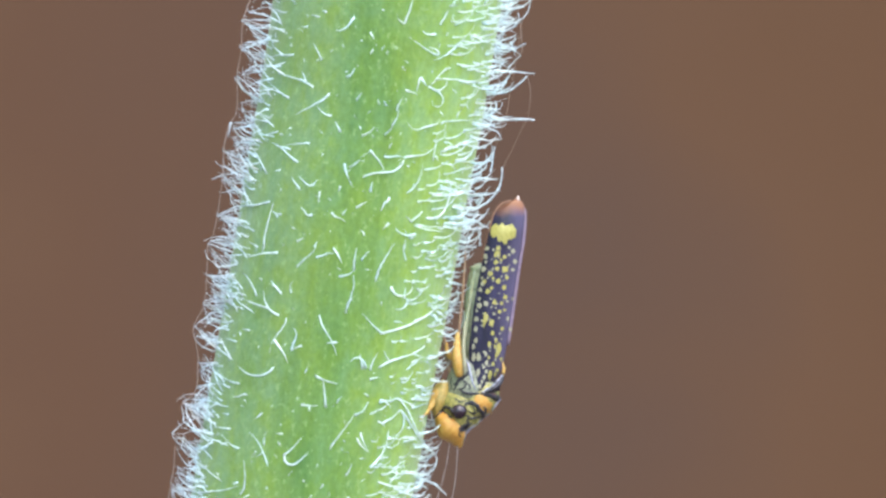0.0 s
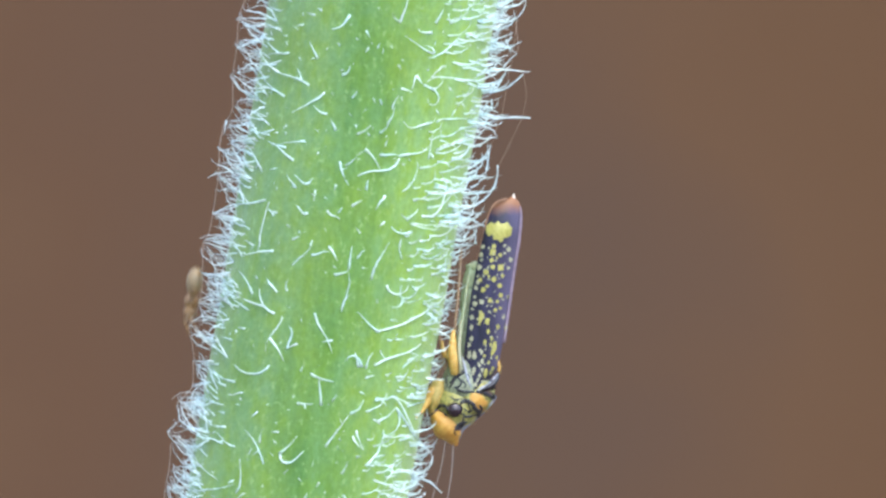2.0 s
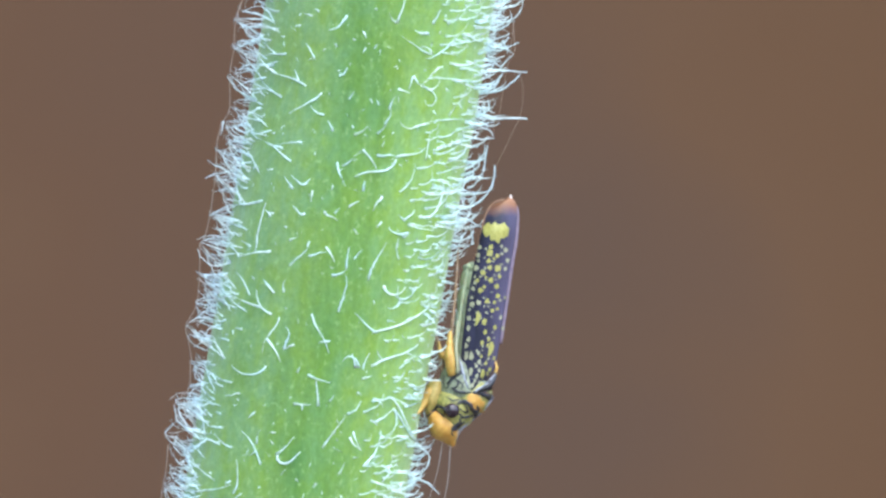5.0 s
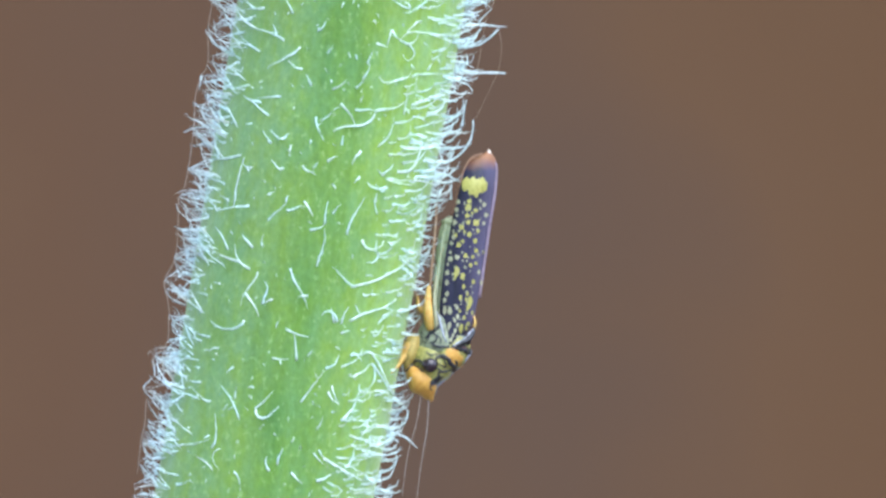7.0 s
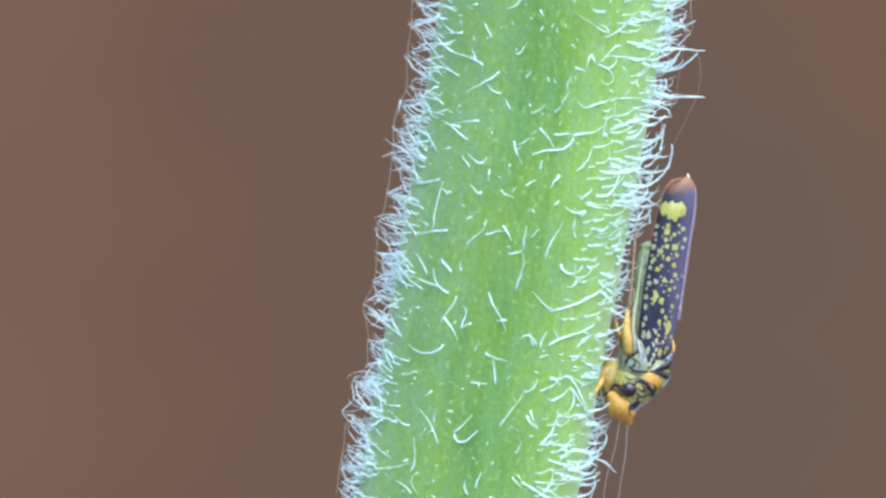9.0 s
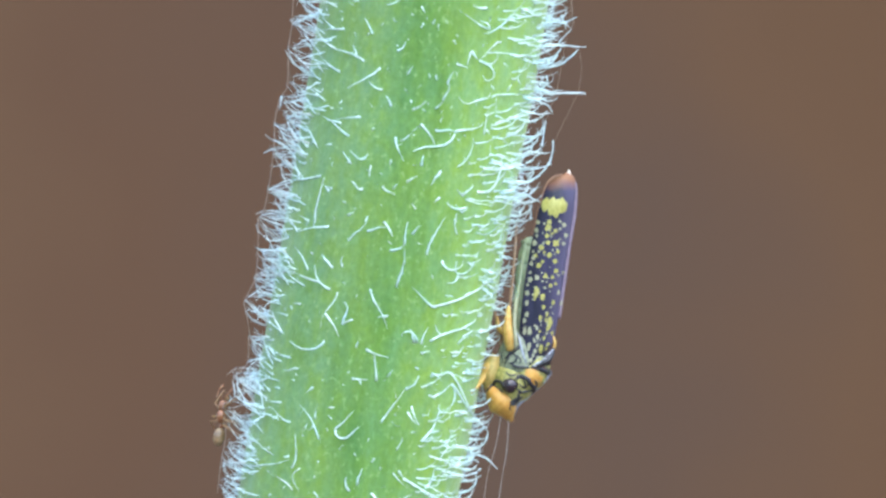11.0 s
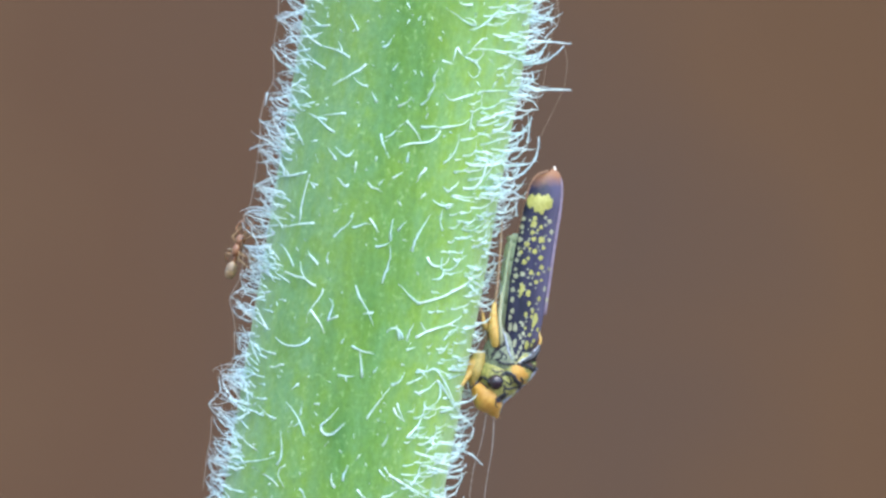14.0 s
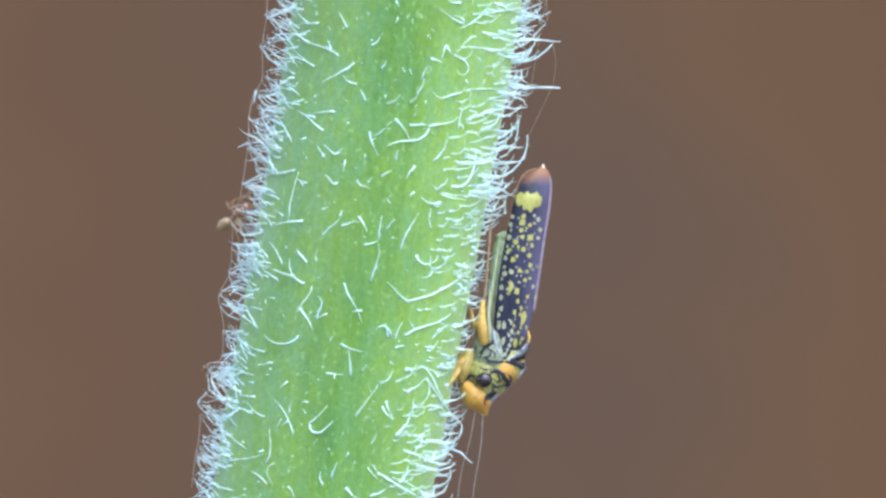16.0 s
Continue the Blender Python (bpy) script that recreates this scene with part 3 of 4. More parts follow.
HAIRS_O = (
    (880, 45, 7, 45, 0, -2), (880, 10, 5, 64, 2, 25), (895, 30, 69, 38, -71, -1), (870, 80, 22, 48, 0, 2),
    (868, 86, 0, 39, -9, 74), (903, 74, -62, 28, -22, 6), (900, 122, 57, 33, -8, -17), (880, 65, 37, 22, -20, 0),
    (875, 100, -14, 30, -12, -34), (875, 125, -4, 72, -1, 1), (862, 163, -19, 82, 106, -35), (878, 158, 46, 17, -20, 0),
    (860, 204, -22, 87, 58, -37), (868, 199, 29, 29, -53, 109), (862, 200, 40, 16, 20, 0), (848, 212, -17, 54, -84, 159),
)
HAIRS_P = (
    (835, 302, 22, 60, 40, 5), (838, 300, 29, 37, -10, 0), (868, 305, 79, 48, -6, 14), (838, 316, 1, 56, -19, 30),
    (840, 335, 33, 40, -35, 76), (838, 345, 10, 32, -10, 0), (842, 360, 41, 38, 20, 0), (830, 372, 11, 106, 76, 12),
    (820, 379, -2, 50, -6, 19), (820, 405, 20, 46, 26, 3), (828, 425, 55, 26, -10, 0), (850, 435, 96, 34, -10, 36),
    (800, 430, 5, 56, 46, 4), (805, 440, 9, 45, 0, -6), (806, 470, 24, 44, 18, 5), (808, 520, 16, 30, -28, 94),
)
HAIRS_Q = (
    (790, 560, 83, 36, -178, 99), (790, 596, 18, 67, 46, 65), (478, 37, 173, 51, 14, -2), (478, 70, -168, 30, -10, -55),
    (465, 110, 152, 50, -19, 1), (462, 135, 128, 33, -52, 118), (452, 176, 146, 59, -21, -33), (446, 208, 163, 32, -35, -3),
    (452, 212, -168, 45, 17, -43), (408, 217, -99, 25, 0, -1), (452, 222, -169, 42, -2, -6), (455, 257, 173, 38, 60, -116),
    (448, 292, 153, 63, -54, 87), (440, 285, 161, 49, -4, 1), (438, 305, 154, 31, -15, -1), (432, 342, 171, 52, -52, -7),
)
HAIRS_R = (
    (432, 325, 175, 41, -5, -37), (432, 340, 115, 29, 0, -1), (478, 357, -174, 96, 14, 5), (425, 400, 153, 45, 0, 0),
    (428, 378, -178, 41, -1, 13), (420, 430, 109, 43, -21, 53), (424, 425, 124, 52, 2, 10), (430, 415, -173, 62, -4, 27),
    (418, 440, 134, 58, 25, 84), (415, 462, 173, 56, -51, 4), (400, 475, 135, 47, 5, -15), (412, 470, 124, 50, -4, 1),
    (410, 490, 175, 43, -2, 10), (408, 500, 170, 37, -2, -14), (424, 528, 165, 53, 3, 0), (395, 560, 89, 35, -9, -9),
)
HAIRS_S = (
    (398, 542, 176, 36, 3, 2), (398, 556, 164, 37, 3, -25), (390, 618, 140, 63, -21, 29), (380, 622, 179, 62, -99, 1),
    (395, 648, 177, 46, -7, -6), (370, 718, 174, 48, 6, 11), (375, 732, 168, 46, 0, -38), (370, 738, 118, 52, -5, -5),
    (368, 790, -166, 75, -11, -87), (305, 768, 55, 35, -29, -6), (360, 852, 164, 51, 23, -5), (345, 872, 159, 45, 6, -14),
)
PLACED = (HAIRS_A, HAIRS_B, HAIRS_C, HAIRS_D, HAIRS_E, HAIRS_F, HAIRS_G, HAIRS_H, HAIRS_I, HAIRS_J, HAIRS_K, HAIRS_L, HAIRS_M, HAIRS_N, HAIRS_O, HAIRS_P, HAIRS_Q, HAIRS_R, HAIRS_S)


def build_placed_hairs(thing):
    skin = Skin()
    stalk = next(c for c in thing.children if c.name == "stalk").data
    skin.add([v.co + FOOT for v in stalk.vertices], [tuple(p.vertices) for p in stalk.polygons])
    rng = random.Random(4)
    for block in PLACED:
        for u, v, aim, length, bend, more in block:
            n = 5 if length < 16 else 9 if length < 60 else 13
            rise = rng.uniform(5, 14) * min(1.0, length / 30)
            sway = rng.gauss(0, 0.9) if length > 25 else 0.0
            path = [Vector((u, v))]
            for i in range(1, n):
                s = (i - 0.5) / (n - 1)
                ang = radians(aim + bend * s + more * s * s)
                path.append(path[-1] + Vector((math.cos(ang), -math.sin(ang))) * length / (n - 1))
            pts = []
            for i, q in enumerate(path):
                s = i / (n - 1)
                crimp = rng.gauss(0, 0.35) if 0 < i and length > 20 else 0.0
                pts.append(skin.on(q.x + crimp, q.y + sway * math.sin(s * 7) + crimp, -1 + rise * math.sin(math.pi * 0.62 * s), -6.0))
            thick = rng.uniform(0.66, 0.98) * (0.9 if length < 16 else 1.15 if length > 70 else 1.0) * (0.85 if u < 470 else 1.0)
            slim = 1.0 if length > 78 else 1.7
            radii = [thick * U * (2.8 if i == 0 else 2.4 - slim * (i / (n - 1)) ** 0.8) * rng.uniform(0.88, 1.12) for i in range(n)]
            ob = mesh_object("hair", *tube(pts, radii, 5), HAIR, thing, FOOT)
            glass = (0.0 if length > 78 else rng.choice((0.0, 0.06, 0.14, 0.26))) + (0.1 if u < 480 else 0.0)
            ob.data.attributes.new("clear", "FLOAT", "POINT").data.foreach_set("value", [glass + 0.38 * (i // 5) / (n - 1) for i in range(5 * n)])


stem = build_stem()
build_hairs(stem)
build_placed_hairs(stem)


# ---- the leafhopper ----
BODY = P(862, 560, 0)


def edge(table, v):
    """A smooth edge through (v, u) pairs."""
    vs = [q[0] for q in table]
    v = min(max(v, vs[0]), vs[-1])
    for (v0, u0), (v1, u1) in zip(table, table[1:]):
        if v <= v1:
            f = (v - v0) / (v1 - v0)
            return u0 + (u1 - u0) * f
    return table[-1][1]


def wing_shell(side):
    """One forewing as a thin roofed shell: side -1 towards the eye, +1 away."""
    lower = [(354, 906), (357, 893), (363, 883), (372, 876), (385, 870), (420, 862), (470, 851), (540, 838), (620, 829), (660, 830), (692, 836)]
    upper = [(354, 912), (357, 921), (363, 926), (372, 929), (385, 930), (420, 926), (470, 918), (540, 908), (620, 896), (660, 888), (692, 866)]
    rows, cols, thick = 60, 18, 1.6
    outer, inner = [], []
    for i in range(rows + 1):
        v = 354 + (692 - 354) * i / rows
        lo, up = edge(lower, v), edge(upper, v)
        deep = 30 * min(1, ((v - 350) / 60) ** 0.5) * (1 if v < 640 else 1 + 0.1 * (v - 640) / 50)
        for k in range(cols + 1):
            f = k / cols
            w = side * (2.0 + deep * (0.62 + 0.38 * math.sin(math.pi * min(1, f * 1.1 + 0.05))) * max(0.0, 1 - f ** 5) ** 0.6)
            tilt = -(f - 0.5) * 10
            outer.append(P(lo + (up - lo) * f, v + tilt * 0.6, w))
            inner.append(P(lo + (up - lo) * f, v + tilt * 0.6, w - side * thick))
    n, c = len(outer), cols + 1
    faces = []
    for i in range(rows):
        for k in range(cols):
            a = i * c + k
            faces.append((a, a + 1, a + c + 1, a + c))
            faces.append((n + a, n + a + c, n + a + c + 1, n + a + 1))
    rim = [k for k in range(c)] + [i * c + cols for i in range(1, rows + 1)] + [rows * c + k for k in range(cols - 1, -1, -1)] + [i * c for i in range(rows - 1, 0, -1)]
    for a, b in zip(rim, rim[1:] + rim[:1]):
        faces.append((a, n + a, n + b, b))
    return outer + inner, faces


def spot_patch(skin, u, v, ru, rv, turn=0.0, wob=0.26, lift=0.22):
    """A slightly raised pigment spot laid on the skin."""
    rng = random.Random(int(u * 7 + v * 13))
    rings = (0.5, 0.85, 1.0) if max(ru, rv) < 10 else (0.25, 0.5, 0.75, 0.92, 1.0)
    seg, verts = 16, [skin.on(u, v, lift)]
    c, s = math.cos(turn), math.sin(turn)
    lobes, twist = rng.choice((3, 4, 5)), rng.uniform(0, 6)
    ragged = [1 + wob * 0.6 * math.sin(lobes * 2 * math.pi * k / seg + twist) + rng.uniform(-wob, wob) * 0.7 for k in range(seg)]
    for ring in rings:
        for k in range(seg):
            a = 2 * math.pi * k / seg
            r = ring * (1 + (ragged[k] - 1) * ring)
            x, y = ru * r * math.cos(a), rv * r * math.sin(a)
            verts.append(skin.on(u + x * c - y * s, v + x * s + y * c, lift if ring < 1 else 0.02))
    faces = [(0, 1 + k, 1 + (k + 1) % seg) for k in range(seg)]
    for q in range(len(rings) - 1):
        o = 1 + q * seg
        faces += [(o + k, o + seg + k, o + seg + (k + 1) % seg, o + (k + 1) % seg) for k in range(seg)]
    return verts, faces


def stripe(skin, pts, width, lift=0.3, n=14):
    line = smooth_line([(u, v, 0) for u, v in pts], n)
    rad = [max(0.25, width * (0.55 + 0.45 * math.sin(math.pi * (0.12 + 0.76 * i / (n - 1)))) * (1 + 0.25 * math.sin(i * 2.3))) * U for i in range(n)]
    return tube([skin.on(q.x, q.y, lift) for q in line], rad, 7, 0.35)


# spots on the forewing: u, v, half width
SPOTS = [
    882, 439, 4.5, 880, 450, 6.5, 901, 438, 3, 908, 445, 4.5, 893, 455, 4, 912, 463, 4.5, 878, 464, 4.5, 887, 460, 2.5, 880, 476, 4.5,
    894, 477, 6.2, 907, 478, 3.5, 868, 485, 5, 873, 493, 2.8, 882, 498, 5, 897, 492, 3.5, 857, 499, 4, 892, 509, 4.5, 863, 516, 5, 870, 510, 3.2,
    894, 526, 4.5, 907, 529, 3.6, 875, 535, 4.3, 860, 538, 4.8, 888, 537, 3.4, 893, 549, 3, 884, 552, 4,
]
SPOTS_LOW = [
    899, 564, 3.6, 903, 583, 3.4, 889, 582, 3.6, 872, 590, 3.8, 878, 603, 3.6, 866, 609, 4, 876, 613, 3, 860, 627, 3.4, 865, 633, 2.6,
    861, 643, 4, 887, 636, 3, 856, 650, 3, 873, 645, 3, 880, 656, 3.2, 861, 658, 3.2, 857, 668, 3.6, 876, 664, 3, 862, 680, 4, 849, 684, 3.8, 853, 676, 3,
    842, 603, 4.2, 838, 614, 3.8, 842, 583, 4.2,
]


def leaf_leg(name, thing, pts, radii, material, label=""):
    line = smooth_line([P(*q) for q in pts], 16)
    rr = [q.x * U for q in smooth_line([(r, 0, 0) for r in radii], 16)]
    v, f = tube(line, rr, 8)
    return mesh_object(name, v, f, material, thing, BODY, label)


def build_leafhopper():
    thing = new("leafhopper")
    thing.location = BODY
    tagged(thing, "navy leafhopper with yellow spots and orange head, on the stem", "insect")

    def piece(name, vf, material, parent=thing, label=""):
        return mesh_object(name, vf[0], vf[1], material, parent, BODY, label)

    wing_skin, head_skin = Skin(), Skin()
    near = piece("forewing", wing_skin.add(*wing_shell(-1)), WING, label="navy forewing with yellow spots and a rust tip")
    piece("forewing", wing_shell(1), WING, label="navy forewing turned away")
    margin = smooth_line([P(917, 356, -1), P(928, 375, -1), P(927, 420, -1), P(919, 470, -1), P(909, 540, -1), P(899, 610, -1)], 30)
    piece("wing_margin", tube(margin, [(1.4 + 1.6 * min(1, i / 5)) * U for i in range(30)], 8, 0.7), LILAC, near, "pale lilac wing margin")
    low = smooth_line([P(905, 355, -18), P(886, 362, -20), P(872, 384, -21), P(862, 425, -21), P(853, 465, -21)], 26)
    piece("costal_edge", tube(low, 1.4 * U, 6), AMBER, near, "rust brown wing edge")
    # the broad yellow band: lobes side by side
    for k, (u, v, ru, rv) in enumerate(((876, 409, 8, 12), (886, 412, 8, 16), (895, 415, 8, 17), (904, 411, 7.5, 14), (909, 413, 5, 9))):
        piece("band_patch", spot_patch(wing_skin, u, v, ru, rv, 0.12, 0.14, 0.3 + 0.08 * k), YELLOW, near, "broad yellow wing band")
    for q in (SPOTS, SPOTS_LOW):
        for i in range(0, len(q), 3):
            u, v, r = q[i:i + 3]
            slim = 0.9 if v < 560 else 0.75
            piece("spot", spot_patch(wing_skin, u, v, r * slim, r * (0.95 if v < 560 else 1.2), 0.15), YELLOW if (u > 862 or v < 500) and u < 899 else PALE_SPOT, near)
    for u, v, ru, rv, turn in ((859, 565, 4.8, 12, 0.22), (870, 572, 4.3, 6, 0.1), (882, 620, 4.2, 13, 0.2), (847, 632, 3.6, 8, 0.1), (867, 664, 3.6, 9, 0.2), (846, 660, 3.2, 8, 0.1), (838, 632, 3.4, 8, 0.1)):
        piece("spot", spot_patch(wing_skin, u, v, ru, rv, turn), YELLOW if u > 850 else PALE_SPOT, near)
    for i in range(11):
        v = 440 + i * 12.5
        size = 3.3 + 1.0 * math.sin(i * 2.6)
        piece("spot", spot_patch(wing_skin, edge([(440, 862), (570, 842)], v) + 1.6 * math.sin(i * 4.1), v + 2 * math.sin(i * 1.9), size, size * 1.15, 0.2), PALE_SPOT, near)
    rng = random.Random(21)
    for i in range(46):
        v = rng.uniform(436, 676)
        u = edge([(436, 868), (560, 848), (676, 846)], v) + rng.uniform(0.05, 0.95) * edge([(436, 46), (560, 50), (676, 34)], v)
        piece("fleck", spot_patch(wing_skin, u, v, rng.uniform(1.1, 2.1), rng.uniform(1.2, 2.6), 0.2), PALE_SPOT, near)
    # abdomen under the wings, in plates
    spans = ((470, 484), (486, 515), (518, 549), (552, 590), (593, 640))
    for v0, v1 in spans:
        slim = 0.55 if v0 == 470 else 1.0
        mid = lambda v: edge([(440, 868), (520, 851), (660, 838)], v)
        st = [(mid(v0) - 1, v0, 20 * slim, 18 * slim, 7), (mid(v0 + 4) - 2, v0 + 4, 25 * slim ** 0.5, 21, 7), (mid((v0 + v1) / 2) - 2, (v0 + v1) / 2, 26, 22, 7), (mid(v1 - 4) - 2, v1 - 4, 25, 21, 7), (mid(v1) - 1, v1, 20, 18, 7)]
        piece("abdomen_plate", loft(st, 24, 14), PALE_GREEN, label="pale green abdomen plate")
    piece("anal_tube", loft([(911, 372, 6, 6, 0), (914, 362, 4.4, 5, 0), (917, 353, 2.6, 3, 0), (916, 347, 1.2, 1.4, 0)], 12, 12), TAIL, label="small pale tail tip")
    # thorax, pronotum, head
    thorax = piece("thorax", head_skin.add(*loft([(852, 625, 20, 20, 0), (846, 645, 34, 26, 0), (836, 668, 42, 32, 0), (834, 690, 46, 36, 0), (836, 704, 42, 34, 0)], 36, 26)), THORAX, label="pale green thorax side with black lines")
    pron = piece("pronotum", head_skin.add(*loft([(868, 680, 21, 24, 0), (859, 691, 30, 33, 0), (848, 708, 31, 38, 0), (834, 724, 26, 36, 0), (822, 738, 17, 28, 0)], 36, 26)), OLIVE, label="olive and orange pronotum shield")
    head = piece("head", head_skin.add(*loft([(828, 702, 30, 30, 0), (820, 716, 40, 38, 0), (815, 735, 37, 38, 0), (809, 752, 27, 32, 0), (808, 766, 18, 26, 0), (809, 780, 10, 13, 0), (813, 791, 3, 4, 0)], 36, 30)), OLIVE, label="olive yellow head")
    face = piece("face", head_skin.add(*loft([(774, 728, 5, 10, -6), (782, 740, 15, 24, -10), (796, 756, 25, 29, -11), (806, 770, 21, 25, -9), (811, 782, 12, 15, -5), (815, 793, 2.5, 4, -1)], 30, 26)), ORANGE, head, "swollen orange face")
    piece("cheek", head_skin.add(*loft([(790, 676, 8, 12, -6), (785, 684, 13, 16, -6), (780, 697, 16, 18, -7), (777, 712, 15, 18, -8), (774, 728, 10, 12, -7), (773, 738, 4, 6, -6)], 26, 24)), CHEEK, head, "pale honey yellow cheek")
    piece("neck_plate", spot_patch(head_skin, 856, 715, 13, 20, -0.7, 0.12, 0.5), ORANGE, pron, "orange pronotum patch")
    piece("scutellum", head_skin.add(*loft([(890, 662, 2, 3, -10), (886, 673, 4.5, 4, -22), (877, 685, 4.5, 4, -32), (860, 694, 2, 3, -38)], 20, 16)), BLACK, thorax, "black scutellum")
    piece("scutellum_rim", stripe(head_skin, [(889, 665), (880, 674), (872, 684), (858, 690)], 1.7), BLUE_WHITE, thorax, "bluish white scutellum rim")
    piece("scutellum_spot", spot_patch(head_skin, 879, 680, 5, 9, 0.75), BLACK, thorax)
    piece("scutellum_spot", spot_patch(head_skin, 868, 697, 12, 4.5, 0.35), BLACK, thorax)
    piece("scutellum_spot", spot_patch(head_skin, 877, 687, 10, 7, -0.5, 0.15, 0.5), BLACK, thorax)
    piece("scutellum_spot", spot_patch(head_skin, 866, 699, 15, 4.5, 0.12, 0.15, 0.7), RED_BROWN, thorax, "dark red brown scutellum base")
    piece("scutellum_rim", stripe(head_skin, [(850, 696), (862, 690), (873, 682), (884, 671)], 1.8, 0.7), BLUE_WHITE, thorax, "bluish white scutellum rim")
    piece("crown_edge", tube([head_skin.on(u, v, 0.2) for u, v in ((886, 706), (874, 721), (862, 734), (850, 744), (836, 755), (824, 766), (819, 784))], [1.2 * U, 1.8 * U, 1.8 * U, 1.8 * U, 2.2 * U, 2.8 * U, 1.2 * U], 7, 0.6), BLUE_WHITE, head, "bluish white crown edge")
    eye_v = loft([(798, 733, 4, 5, -36), (803, 731, 10.5, 9, -38), (812, 729, 13.5, 11, -39), (820, 725, 10.5, 9, -38), (825, 722, 4, 5, -36)], 26, 20)
    piece("eye", head_skin.add(*eye_v), EYE_DARK, head, "glossy dark brown eye")
    black = (
        ([(771, 739), (780, 730), (788, 721), (797, 724), (802, 729)], 3.0), ([(784, 729), (791, 733), (799, 741)], 2.0), ([(822, 717), (833, 712), (843, 716)], 3.2),
        ([(838, 714), (845, 719), (848, 726), (856, 733), (853, 740)], 4.2), ([(824, 716), (832, 713), (840, 716)], 4.0), ([(826, 735), (833, 741), (841, 738)], 2.4), ([(815, 757), (823, 752), (830, 749)], 3.4), ([(812, 764), (820, 762), (826, 757)], 2.6), ([(826, 742), (836, 741), (847, 738), (856, 735)], 2.2), ([(828, 726), (836, 732), (844, 730)], 1.6),
        ([(812, 759), (820, 758), (829, 752), (835, 748)], 2.6), ([(816, 760), (812, 768), (816, 774)], 1.4), ([(804, 682), (812, 674), (820, 668), (830, 661)], 3.0),
        ([(808, 660), (812, 668), (810, 680), (803, 690)], 1.8), ([(812, 688), (822, 695), (834, 697), (848, 697)], 2.6), ([(818, 655), (824, 662), (831, 656)], 1.6),
        ([(850, 697), (862, 699), (874, 704), (881, 710)], 4.2), ([(806, 706), (814, 711), (826, 709)], 1.6), ([(800, 668), (797, 676), (800, 684)], 1.5), ([(826, 676), (832, 684), (830, 690)], 1.5), ([(836, 718), (840, 728), (837, 735)], 1.6), ([(824, 764), (832, 758)], 1.8),
        ([(826, 744), (829, 751), (826, 758)], 2.4), ([(818, 672), (824, 678), (822, 686), (814, 690)], 2.2), ([(832, 664), (837, 670), (836, 680)], 2.0), 
        ([(858, 733), (860, 726), (856, 720)], 2.2), ([(879, 700), (884, 706), (880, 712)], 2.6),
    )
    for pts, wd in black:
        piece("marking", stripe(head_skin, pts, wd), BLACK, head)
    piece("wing_hinge", tube([head_skin.on(u, v, 0.4) for u, v in ((824, 634), (829, 646), (832, 660), (836, 676), (842, 690))], [1.5 * U, 2 * U, 2.4 * U, 2 * U, 1.2 * U], 6, 0.6), BLUE_WHITE, thorax, "pale wing hinge line")
    piece("shoulder_rim", tube([P(u, v, -6) for u, v in ((889, 640), (892, 652), (890, 664), (886, 674))], [1 * U, 2.6 * U, 2.4 * U, 1 * U], 7), HONEY, thorax, "honey brown shoulder rim")
    # legs
    leaf_leg("hind_leg", thing, [(813, 666, -26), (811, 645, -29), (809, 622, -27), (810, 588, -20)], [7, 10.5, 9, 3], HONEY, "honey yellow hind thigh")
    leaf_leg("hind_leg", thing, [(806, 640, -16), (797, 630, -16), (792, 622, -12), (790, 606, -6)], [4, 6, 4, 1.5], HONEY, "honey yellow knee")
    leaf_leg("hind_leg", thing, [(822, 664, -33), (822, 645, -36), (820, 615, -33), (823, 570, -22)], [1.8, 3.4, 3.0, 1.6], PALE_SPOT, "pale cream shin folded on the thigh")
    leaf_leg("hind_leg", thing, [(816, 650, -20), (821, 600, -17), (829, 550, -14), (836, 500, -10), (842, 468, -6)], [3.5, 4.5, 3.6, 2.6, 1.8], PALE_GREEN, "pale green hind leg folded along the belly")
    leaf_leg("hind_shin", thing, [(806, 640, -14), (812, 590, -12), (818, 530, -10), (822, 480, -8), (824, 440, -4)], [2.6, 2.5, 2.1, 1.8, 1.2], TAN, "tan hind shin")
    leaf_leg("middle_leg", thing, [(800, 664, -4), (793, 636, -4), (790, 616, 0), (783, 590, 6)], [5, 5.5, 4, 2], TAN, "tan middle leg")
    leaf_leg("front_leg", thing, [(782, 688, -14), (772, 698, -17), (765, 713, -20), (755, 730, -38), (743, 743, -66)], [7, 9, 7, 3.6, 1.6], HONEY, "orange front leg gripping the stem")
    leaf_leg("front_leg", thing, [(790, 690, 10), (774, 698, 14), (762, 720, 10), (752, 742, 6)], [6, 6, 4, 2], HONEY, "honey front leg")
    for a, b in (((797, 778, -14), (772, 890, -18)), ((810, 786, -10), (797, 900, -12))):
        m = ((a[0] + b[0]) / 2 + 3, (a[1] + b[1]) / 2, a[2])
        line = smooth_line([P(*a), P(*m), P(*b), P(b[0] - 9, b[1] + 70, b[2])], 18)
        piece("antenna", tube(line, [(0.85 - 0.025 * i) * U for i in range(18)], 5), ANTENNA, head, "long hair-thin grey antenna")
    return thing


build_leafhopper()

# ---- silk threads on the hair tips ----


def silk(points, r=0.38):
    line = smooth_line([P(*p) for p in points], 20)
    base = line[0]
    ob = mesh_object("silk_thread", *tube(line, r * U, 4), SILK, None, base)
    ob.location = base
    return tagged(ob, "fine pale spider silk strung along hair tips", "silk thread", "silk threads")


silk([(934, 136, -6), (939, 165, -6), (934, 205, -8), (924, 228, -8), (905, 268, -10), (890, 298, -10)], 0.32)
